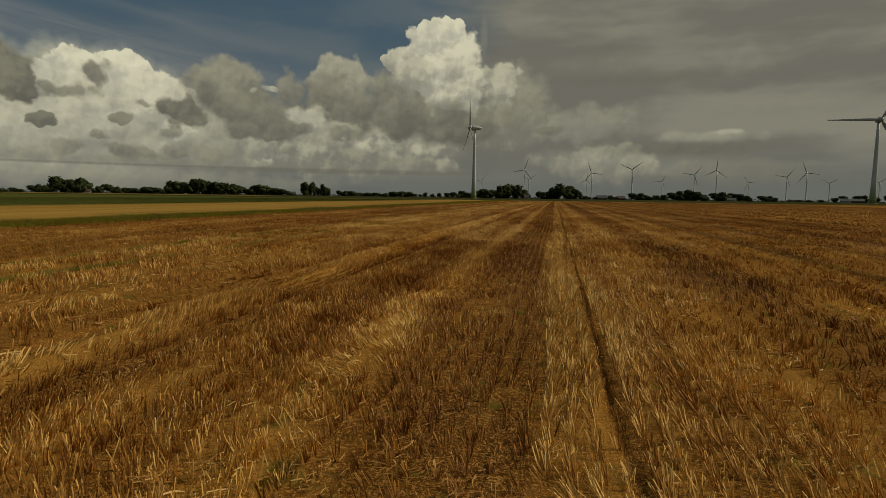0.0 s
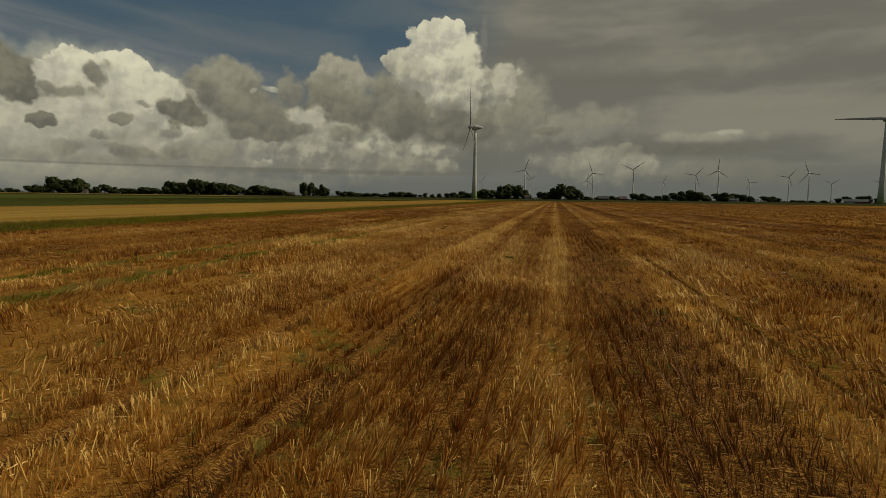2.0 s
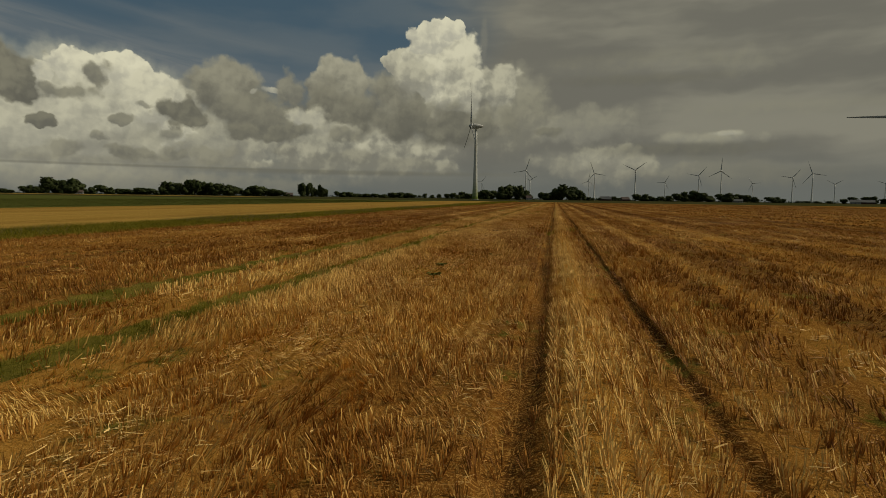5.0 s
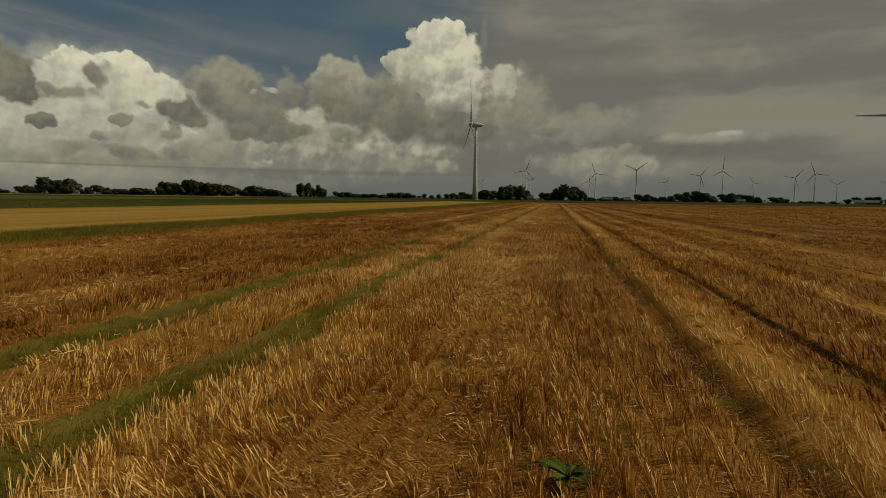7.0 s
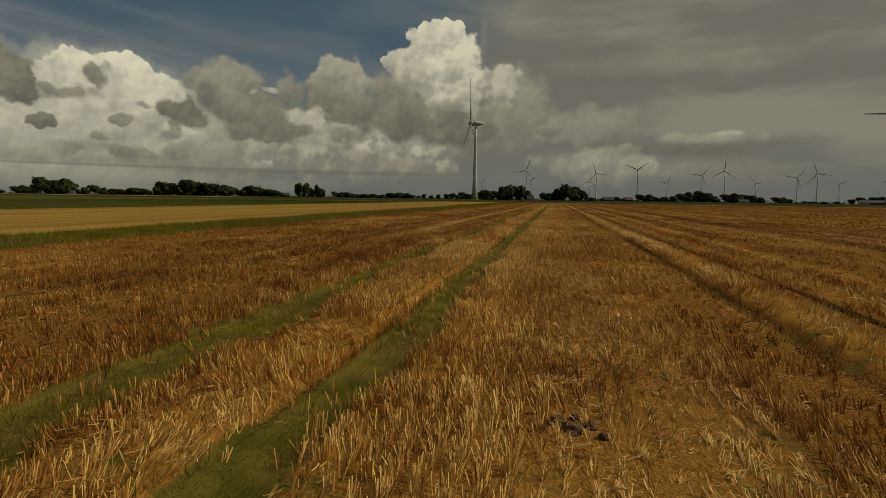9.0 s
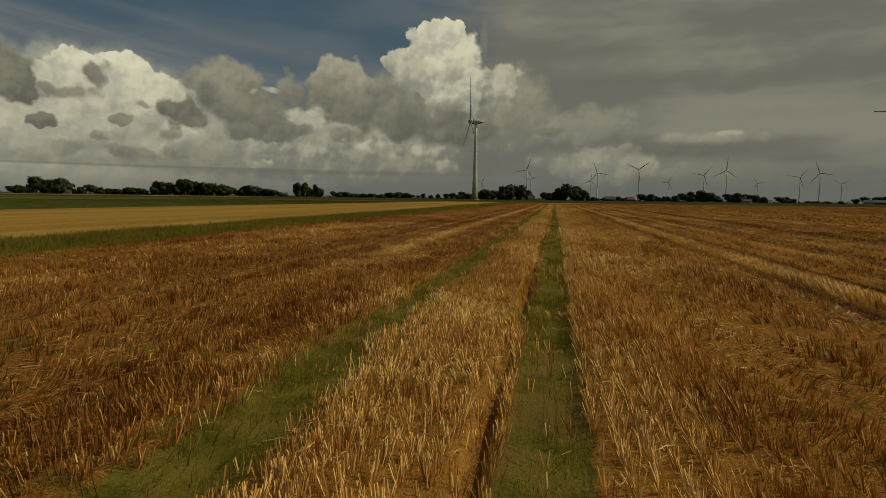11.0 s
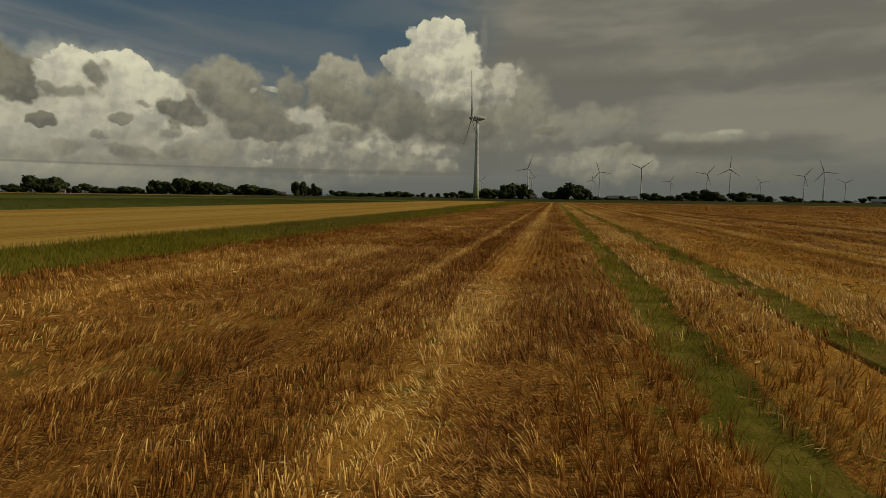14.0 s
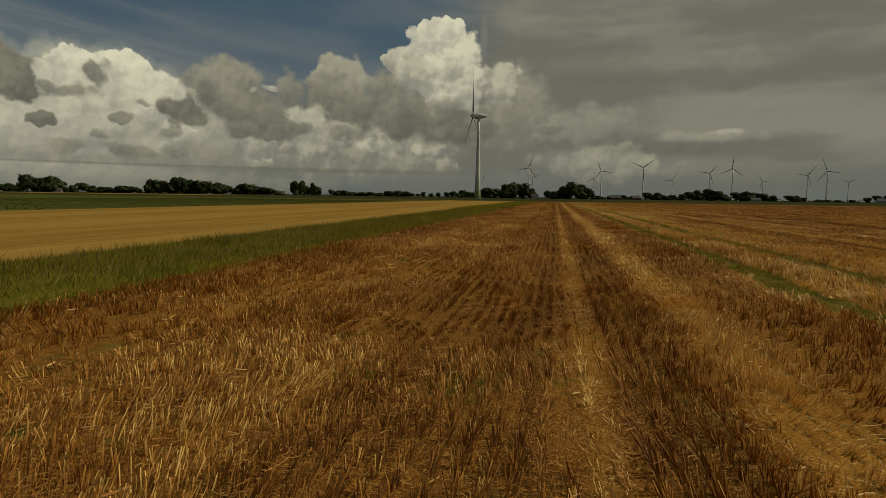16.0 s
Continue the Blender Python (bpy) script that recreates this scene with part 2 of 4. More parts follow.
STRAW_DARK, STRAW_MID, STRAW_LIGHT = (0.160, 0.060, 0.011), (0.390, 0.172, 0.028), (0.800, 0.520, 0.150)
stubble_mat = straw_material("stubble straw", STRAW_DARK, STRAW_MID, STRAW_LIGHT)
loose_mat = straw_material("loose straw", (0.22, 0.092, 0.020), (0.40, 0.20, 0.045), (0.78, 0.54, 0.20), 0.6)


def soil_material():
    """The field's floor: brown soil under chaff, streaked along the drill rows."""
    m, n, b = material("soil and chaff", 0.95)
    b.inputs["Specular IOR Level"].default_value = 0.0
    p = place(n)
    tone = attr(n, "tone")
    streak = n.noise(n.vec("MULTIPLY", p, (7.0, 0.35, 1.0)), 1.0, 5, 0.65)
    wide = n.noise(n.vec("MULTIPLY", p, (0.9, 0.08, 1.0)), 1.0, 4, 0.6)
    grain = n.noise(p, 26.0, 5, 0.7)
    blot = n.noise(p, 0.35, 4, 0.6)
    v = n.math("ADD", tone, n.math("MULTIPLY", n.math("SUBTRACT", streak, 0.5), 0.9))
    v = n.math("ADD", v, n.math("MULTIPLY", n.math("SUBTRACT", wide, 0.5), 0.8))
    v = n.math("ADD", v, n.math("MULTIPLY", n.math("SUBTRACT", blot, 0.5), 0.5))
    v = n.math("ADD", v, n.math("MULTIPLY", n.math("SUBTRACT", grain, 0.5), 0.7))
    c = n.mix(n.ramp(v, -0.15, 0.45), (0.062, 0.026, 0.008), (0.185, 0.076, 0.014))
    c = n.mix(n.ramp(v, 0.4, 1.1), c, (0.360, 0.175, 0.030))
    # chaff: short pale flecks that lie every way
    for k, (sx, sy) in enumerate(((95.0, 17.0), (19.0, 80.0), (60.0, 60.0))):
        turned = n.vec("ADD", p, n.vec("MULTIPLY", n.noise(p, 4.0, 1, 0.5, out=1), (0.25, 0.25, 0.0)))
        fleck = n.noise(n.vec("MULTIPLY_ADD", turned, (sx, sy, 1.0), (k * 7.3, k * 3.1, 0.0)), 1.0, 2, 0.5)
        c = n.mix(n.ramp(fleck, 0.56, 0.66, 0.0, 0.7), c, (0.44, 0.235, 0.055))
    # turf creeps out of the wheel tracks with a ragged edge, worn and matted in places
    ragged_ = n.math("ADD", n.noise(p, 3.0, 5, 0.65), n.noise(p, 0.9, 3, 0.6))
    creep = n.math("ADD", attr(n, "turf"), n.math("MULTIPLY", n.math("SUBTRACT", ragged_, 1.0), 1.7))
    green = n.mix(n.ramp(n.noise(p, 2.1, 4, 0.6), 0.38, 0.62), (0.085, 0.078, 0.010), (0.165, 0.128, 0.022))
    green = n.mix(n.ramp(n.noise(p, 0.7, 4, 0.6), 0.48, 0.68, 0.0, 0.8), green, (0.165, 0.108, 0.030))
    green = n.mix(n.ramp(grain, 0.45, 0.75, 0.0, 0.6), green, (0.170, 0.130, 0.030))
    c = n.mix(n.ramp(creep, 0.12, 0.50), c, green)
    n.put(b.inputs["Base Color"], c)
    bump(n, b, n.math("ADD", grain, streak), 0.7, 0.05)
    return m


def patchy_material(name, a, b_, c_, scale=0.6, stretch=(1, 0.25, 1), rough=0.9, bump_by=0.5):
    """A ground cover in three shades, mottled at two sizes."""
    m, n, b = material(name, rough)
    b.inputs["Specular IOR Level"].default_value = 0.0
    p = place(n)
    q = n.vec("MULTIPLY", p, stretch)
    big = n.noise(q, scale, 5, 0.6)
    fine = n.noise(q, scale * 14, 4, 0.65)
    c = n.mix(n.ramp(big, 0.35, 0.65), a, b_)
    c = n.mix(n.ramp(fine, 0.45, 0.75), c, c_)
    n.put(b.inputs["Base Color"], c)
    bump(n, b, fine, bump_by, 0.06)
    return m


soil_mat = soil_material()
verge_mat = patchy_material("verge turf", (0.085, 0.092, 0.008), (0.135, 0.115, 0.014), (0.20, 0.145, 0.03), 0.9)
pale_mat = patchy_material("pale stubble", (0.225, 0.125, 0.024), (0.335, 0.205, 0.046), (0.38, 0.25, 0.062), 0.22, (1, 0.035, 1))
crop_mat = patchy_material("green crop", (0.060, 0.072, 0.016), (0.085, 0.090, 0.020), (0.105, 0.10, 0.028), 0.25, (1, 0.12, 1))
far_mat = patchy_material("far meadow", (0.030, 0.034, 0.012), (0.060, 0.052, 0.018), (0.042, 0.044, 0.016), 0.02, (0.3, 1, 1))


def leaf_material(name, a, b_, rough=0.7, patch_=0.0):
    """Leaves or blades, each of its own shade; patch_: how much darker and lighter clumps of them differ."""
    m, n, b = material(name, rough)
    b.inputs["Specular IOR Level"].default_value = 0.03
    geo = n.t.nodes.new("ShaderNodeNewGeometry")
    shade = geo.outputs["Random Per Island"]
    if patch_:
        p = place(n)
        clump = n.math("ADD", n.noise(p, 0.8, 3, 0.6), n.noise(p, 3.1, 3, 0.6))
        shade = n.math("MULTIPLY_ADD", n.math("SUBTRACT", clump, 1.0), patch_, shade)
    tint = n.mix(n.ramp(shade, 0.0, 1.0, interp="LINEAR"), a, b_)
    n.put(b.inputs["Base Color"], tint)
    if patch_:
        # thin blades let a part of the light through
        glow = n.t.nodes.new("ShaderNodeBsdfTranslucent")
        n.put(glow.inputs["Color"], tint)
        both = n.t.nodes.new("ShaderNodeMixShader")
        both.inputs[0].default_value = 0.4
        n.t.links.new(b.outputs[0], both.inputs[1])
        n.t.links.new(glow.outputs[0], both.inputs[2])
        n.t.links.new(both.outputs[0], n.t.nodes["Material Output"].inputs[0])
    return m


grass_mat = leaf_material("grass blades", (0.100, 0.100, 0.008), (0.340, 0.270, 0.034), 0.7, 2.2)
drygrass_mat = leaf_material("dry grass blades", (0.16, 0.12, 0.045), (0.27, 0.21, 0.09))
weed_mat = leaf_material("weed leaves", (0.060, 0.085, 0.014), (0.125, 0.140, 0.030))
tree_leaf_mat = leaf_material("tree leaves", (0.020, 0.030, 0.010), (0.048, 0.058, 0.020))
bark_mat = patchy_material("bark", (0.06, 0.045, 0.03), (0.09, 0.07, 0.05), (0.05, 0.04, 0.03), 2.0, (1, 1, 0.3))
crop_leaf_mat = leaf_material("crop leaves", (0.062, 0.070, 0.011), (0.108, 0.112, 0.020))


def painted(name, colour_, rough=0.45, dirt=0.12):
    m, n, b = material(name, rough)
    p = place(n)
    d = n.noise(n.vec("MULTIPLY", p, (1, 1, 0.15)), 0.8, 5, 0.6)
    n.put(b.inputs["Base Color"], n.mix(n.ramp(d, 0.4, 0.8, 0, dirt * 3), colour_, tuple(x * 0.7 for x in colour_)))
    return m


def tower_material():
    """Off-white steel, with the green shades that fade upwards from a tower's foot."""
    m, n, b = material("tower paint", 0.45)
    sep = n.t.nodes.new("ShaderNodeSeparateXYZ")
    p = place(n)
    n.put(sep.inputs[0], p)
    z = n.math("FLOOR", n.math("DIVIDE", sep.outputs[2], 3.4))
    c = n.mix(n.ramp(z, 0.0, 6.0, interp="LINEAR"), (0.18, 0.24, 0.05), (0.62, 0.62, 0.56))
    d = n.noise(n.vec("MULTIPLY", p, (1, 1, 0.1)), 0.7, 4, 0.6)
    n.put(b.inputs["Base Color"], n.mix(n.ramp(d, 0.45, 0.8, 0, 0.3), c, (0.36, 0.35, 0.30)))
    return m


tower_green_mat = tower_material()
tower_mat = painted("pale tower paint", (0.74, 0.74, 0.69))
blade_mat = painted("blade gelcoat", (0.42, 0.42, 0.40), 0.4)
nacelle_mat = painted("nacelle shell", (0.50, 0.50, 0.47), 0.4)
brick_mat = painted("house brick", (0.085, 0.045, 0.035), 0.8)
white_wall_mat = painted("white render", (0.36, 0.35, 0.32), 0.7)
roof_mat = painted("dark roof tiles", (0.10, 0.075, 0.065), 0.7)
metal_roof_mat = painted("pale sheet roof", (0.15, 0.15, 0.145), 0.6)
glass_mat = painted("dark window glass", (0.02, 0.025, 0.03), 0.1)

# ---------------------------------------------------------------- helpers for meshes


def part(name, bm, mat, parent=None, label=""):
    me = bpy.data.meshes.new(name)
    bm.to_mesh(me)
    bm.free()
    me.materials.append(mat)
    ob = new(name, me)
    if parent is not None:
        ob.parent = parent
    if label:
        ob["label"] = label
    return ob


def raw_mesh(name, verts, faces, mats, tone=None, mat_index=None):
    """A mesh from arrays: verts (n, 3), faces (m, 3 or 4) and a tone for each vertex."""
    verts, faces = np.asarray(verts, np.float32), np.asarray(faces, np.int32)
    me = bpy.data.meshes.new(name)
    k = faces.shape[1]
    me.vertices.add(len(verts))
    me.vertices.foreach_set("co", verts.ravel())
    me.loops.add(faces.size)
    me.loops.foreach_set("vertex_index", faces.ravel())
    me.polygons.add(len(faces))
    me.polygons.foreach_set("loop_start", np.arange(0, faces.size, k, dtype=np.int32))
    if mat_index is not None:
        me.polygons.foreach_set("material_index", np.asarray(mat_index, np.int32))
    me.update(calc_edges=True)
    if tone is not None:
        a = me.attributes.new("tone", "FLOAT", "POINT")
        a.data.foreach_set("value", np.asarray(tone, np.float32))
    for m in mats:
        me.materials.append(m)
    return new(name, me)


def lattice(x, y, seed):
    """Smooth value noise, 0 to 1, on a unit lattice."""
    xi, yi = np.floor(x).astype(np.int64), np.floor(y).astype(np.int64)
    fx, fy = x - xi, y - yi
    fx, fy = fx * fx * (3 - 2 * fx), fy * fy * (3 - 2 * fy)

    def h(a, b):
        v = np.sin(a * 127.1 + b * 311.7 + seed * 74.7) * 43758.5453
        return v - np.floor(v)

    return (h(xi, yi) * (1 - fx) + h(xi + 1, yi) * fx) * (1 - fy) + (h(xi, yi + 1) * (1 - fx) + h(xi + 1, yi + 1) * fx) * fy


# ---------------------------------------------------------------- the field's plan
# strips across the drill rows: place, standing stubble, loose straw, tone (0 brown, 1 gold)
STRIPS_A = [(-22.3, .9, .3, .30), (-20.2, .9, .4, .35), (-19.5, .8, .7, .48), (-18.2, .8, .8, .50), (-17.1, .7, .9, .50), (-16.7, .8, .5, .30),
            (-16.3, .6, .7, .40), (-15.7, .8, .3, .30), (-15.35, .5, .4, .08), (-15.12, .4, .8, .32), (-14.98, .35, .9, .38), (-14.8, .4, .8, .34), (-14.68, .8, .3, .22), (-14.05, .8, .3, .25),
            (-13.9, .7, .8, .44), (-13.1, .75, .8, .46), (-12.9, .7, .6, .40), (-12.3, .9, .5, .36), (-11.95, 1, .3, .42), (-11.6, 1, .3, .55),
            (-10.6, 1, .5, .72), (-9.72, 1, .5, .80), (-9.48, .9, .4, .66), (-8.8, 1, .3, .78), (-7.75, 1, .4, .68)]
STRIPS_B = [(-7.5, .6, 1, .62), (-6.75, .6, 1, .62), (-6.5, 1, .4, .62), (-5.8, 1, .4, .54), (-5.6, .6, .9, .55), (-4.98, .6, .7, .36),
            (-4.83, .25, .3, .05), (-4.70, .8, .3, .62), (-4.45, 1, .4, 1.0), (-4.1, .9, .4, .75), (-3.75, .6, .5, .38), (-3.53, .25, .3, .05), (-3.42, .85, .3, .5),
            (-2.9, 1, .3, .62), (-2.7, .8, .4, .35), (-2.3, .8, .4, .32), (-2.0, .9, .5, .66), (-1.7, .9, .6, .85), (-1.4, .7, .5, .35), (-1.15, .5, .6, .18)]
STRIPS_C = [(-.7, .5, .6, .15), (-.2, .5, .5, .12), (-.05, 1, .3, .60), (.36, 1, .3, .68), (.47, .25, .3, .05), (.6, 1, .4, .70), (.95, .7, .5, .35),
            (1.3, .9, .5, .66), (2.1, .9, .5, .60), (2.5, .7, .4, .25), (3.0, .6, .4, .10), (3.7, .6, .4, .10), (4.2, .9, .4, .70), (5.0, .9, .4, .40),
            (5.6, .9, .6, .75), (6.4, .6, .4, .12), (7.2, .9, .4, .55), (8.2, .9, .5, .70), (9.0, .6, .4, .18), (10.2, .9, .5, .60), (11.5, .7, .4, .15)]
STRIPS_D = [(13.0, .9, .5, .65), (15.0, .7, .4, .15), (17.0, .9, .5, .60), (19.0, .8, .4, .20), (22.0, .9, .5, .6), (24.0, .9, .4, .3)]
STRIPS = np.array(STRIPS_A + STRIPS_B + STRIPS_C + STRIPS_D)
TRACKS = ((-11.12, 0.29), (-9.18, 0.27))      # grass-grown wheel tracks: centre, half width
# bare ruts: centre, half width, depth, where they begin
RUTS = ((-4.90, 0.14, 0.08, -20), (-3.55, 0.06, 0.06, -20), (0.47, 0.025, 0.03, -20), (-9.56, 0.05, 0.08, 50), (6.4, 0.15, 0.06, -20), (9.0, 0.15, 0.06, -20))
FIELD_LEFT, FIELD_RIGHT, FIELD_END = -22.0, 420.0, 310.0
VERGE_LEFT, PALE_LEFT = -26.6, -56.0


def strip(x, column):
    """A value of the strips; past the last one they repeat."""
    x = np.asarray(x, float)
    x = np.where(x > 23.0, 2.0 + np.mod(x - 2.0, 21.0), x)
    return np.interp(x, STRIPS[:, 0], STRIPS[:, column])


def tone_at(x, y):
    """Brown to gold: the strips, with broad drifts along them and patches a step wide."""
    x, y = np.asarray(x, float), np.asarray(y, float)
    drift = 0.30 * (lattice(x * 0.35, y * 0.07, 71) - 0.5)
    # a swath of bright straw that thickens further along
    swath = 0.60 * np.exp(-((x + 13.5) / 0.36) ** 2) * np.clip((y - 72) / 12, 0, 1)
    swath = swath + 0.45 * np.exp(-((x + 14.93) / 0.13) ** 2) * np.clip((y - 80) / 7, 0, 1)
    return strip(x + 0.25 * (lattice(y * 0.12, x * 0.2, 72) - 0.5), 3) + drift + swath + 0.34 * (lattice(x * 1.4, y * 0.55, 73) - 0.5)


def track_depth(x, y):
    """1 in the wheel tracks, 0 outside; their edges wander and fray."""
    x, y = np.asarray(x, float), np.asarray(y, float)
    x = x + 0.20 * (lattice(y * 0.55, np.floor(x / 1.1), 61) - 0.5) + 0.16 * (lattice(y * 2.1, x * 0.7, 62) - 0.5)
    d = np.zeros_like(x)
    bulge = np.exp(-((y - 51) / 7) ** 2)
    for c, w in TRACKS:
        grown = 0.12 * bulge if c < -10 else 0.0
        d = np.maximum(d, np.clip((w + grown + 0.10 - np.abs(x - c - 1.3 * grown)) / 0.18, 0, 1))
    return d


def rut(x, y, deep=False):
    """The bare ruts beside tracks and swaths: 1 at their bottom, or how deep they are."""
    x, y = np.asarray(x, float), np.asarray(y, float)
    d = np.zeros_like(x)
    for c, w, depth, begin in RUTS:
        off = np.abs(x - c + 0.08 * (lattice(y * 0.7, np.full_like(y, c), 63) - 0.5))
        here = np.clip((1.5 * w - off) / w, 0, 1) * np.clip((y - begin) / 4, 0, 1) * np.clip(0.55 + 0.9 * lattice(y * 0.45, np.full_like(y, c * 3), 64), 0, 1)
        d = np.maximum(d, here * (depth if deep else 1.0))
    return d


def ground_height(x, y):
    """Soil: wheel tracks and ruts pressed in, a low ridge between two ruts, small lumps."""
    z = -0.05 * track_depth(x, y) - rut(x, y, True) + 0.07 * np.exp(-((x + 4.40) / 0.20) ** 2)
    z = z + 0.03 * (lattice(x * 1.5, y * 0.6, 3) - 0.5) + 0.025 * (lattice(x * 5, y * 3, 4) - 0.5)
    edge = np.clip((x - FIELD_LEFT) / 0.5, 0, 1) * np.clip((40 - x) / 3, 0, 1) * np.clip((160 - y) / 10, 0, 1) * np.clip((y + 8) / 4, 0, 1)
    return z * edge


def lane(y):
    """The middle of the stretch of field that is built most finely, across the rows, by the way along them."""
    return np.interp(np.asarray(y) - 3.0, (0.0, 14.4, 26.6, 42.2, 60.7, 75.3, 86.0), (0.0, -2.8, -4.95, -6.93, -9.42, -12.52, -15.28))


# ---------------------------------------------------------------- ground sheet
sheet_v, sheet_f, sheet_m, sheet_t = [], [], [], []


def patch(xs, ys, index, relief_=False):
    X, Y = np.meshgrid(xs, ys)
    X, Y = X.ravel(), Y.ravel()
    Z = ground_height(X, Y) if relief_ else np.zeros_like(X)
    # tone drops in ruts: bare soil, plus the hollow's shade put into its colour
    T = tone_at(np.clip(X, FIELD_LEFT, None), Y) * (1 - 0.6 * track_depth(X, Y)) - 0.3 * rut(X, Y) if index == 0 else np.full_like(X, 0.5)
    o = sum(len(v) for v in sheet_v)
    nx, ny = len(xs), len(ys)
    i, j = np.meshgrid(np.arange(nx - 1), np.arange(ny - 1))
    a = (o + j * nx + i).ravel()
    sheet_f.append(np.stack([a, a + 1, a + nx + 1, a + nx], 1))
    m = np.full(len(a), index)
    sheet_m.append(m)
    sheet_v.append(np.stack([X, Y, Z], 1))
    sheet_t.append(T)


ys_near = np.concatenate([np.arange(-10.0, 100, 0.8), np.arange(100, 160.1, 1.5)])
xs_near = [np.arange(FIELD_LEFT, -12, 0.14), np.arange(-12, -8, 0.06), np.arange(-8, 40.05, 0.14)]
xs_near += [np.arange(c - 2 * w, c + 2 * w, w / 2) for c, w, _, _ in RUTS]
patch(np.unique(np.round(np.concatenate(xs_near), 2)), ys_near, 0, True)
patch(np.arange(FIELD_LEFT, 40.15, 0.14), np.linspace(160, FIELD_END, 11), 0)
patch(np.arange(40.0, FIELD_RIGHT + 0.1, 0.5), np.linspace(-10, FIELD_END, 12), 0)
patch(np.linspace(VERGE_LEFT, FIELD_LEFT, 5), np.linspace(-10, FIELD_END, 20), 1)
patch(np.linspace(PALE_LEFT, VERGE_LEFT, 8), np.linspace(-10, FIELD_END, 20), 2)
patch(np.linspace(-420, PALE_LEFT, 8), np.linspace(-10, FIELD_END, 20), 3)
patch(np.linspace(-4800, -420, 6), np.linspace(-10, FIELD_END, 6), 4)
patch(np.linspace(FIELD_RIGHT, 4800, 6), np.linspace(-10, FIELD_END, 6), 4)
patch(np.linspace(-4800, 4800, 12), np.linspace(FIELD_END, 4800, 8), 4)
patch(np.linspace(-4800, 4800, 12), np.linspace(-4800, -10, 8), 4)
# a pale strip of stubble far out on the left
o = sum(len(v) for v in sheet_v)
sheet_v.append(np.array([(-760, 560, 0.05), (-330, 560, 0.05), (-380, 760, 0.05), (-800, 760, 0.05)]))
sheet_f.append(np.array([[o, o + 1, o + 2, o + 3]]))
sheet_m.append(np.array([2]))
sheet_t.append(np.full(4, 0.5))
ground = raw_mesh("ground", np.concatenate(sheet_v), np.concatenate(sheet_f), [soil_mat, verge_mat, pale_mat, crop_mat, far_mat],
                  np.concatenate(sheet_t), np.concatenate(sheet_m))
turf = ground.data.attributes.new("turf", "FLOAT", "POINT")
gv = np.concatenate(sheet_v)
turf.data.foreach_set("value", (track_depth(gv[:, 0], gv[:, 1]) * (np.abs(gv[:, 0] + 10) < 3)).astype(np.float32))
tagged(ground, "flat harvested field of brown soil and straw with grass strips", "field", kind="structure")

# ---------------------------------------------------------------- stubble, straw and grass
rng = np.random.default_rng(7)


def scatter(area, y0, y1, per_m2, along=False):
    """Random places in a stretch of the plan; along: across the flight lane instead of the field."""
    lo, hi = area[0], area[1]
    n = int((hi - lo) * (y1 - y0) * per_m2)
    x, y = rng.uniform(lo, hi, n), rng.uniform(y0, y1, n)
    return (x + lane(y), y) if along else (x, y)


def ribbons(base, tip, width, turn, sides):
    """Stalks from base to tip: pointed blades, or ribbons cut off at the tip."""
    n = len(base)
    if sides == 1:
        d = np.stack([np.cos(turn), np.sin(turn), np.zeros(n)], 1) * width[:, None] / 2
        v = np.stack([base - d, base + d, tip], 1).reshape(-1, 3)
        return v, np.arange(n * 3).reshape(-1, 3), 3
    d = np.stack([np.cos(turn), np.sin(turn), np.zeros(n)], 1) * width[:, None] / 2
    v = np.stack([base - d, base + d, tip + d * 0.8, tip - d * 0.8], 1).reshape(-1, 3)
    return v, np.arange(n * 4).reshape(-1, 4), 4


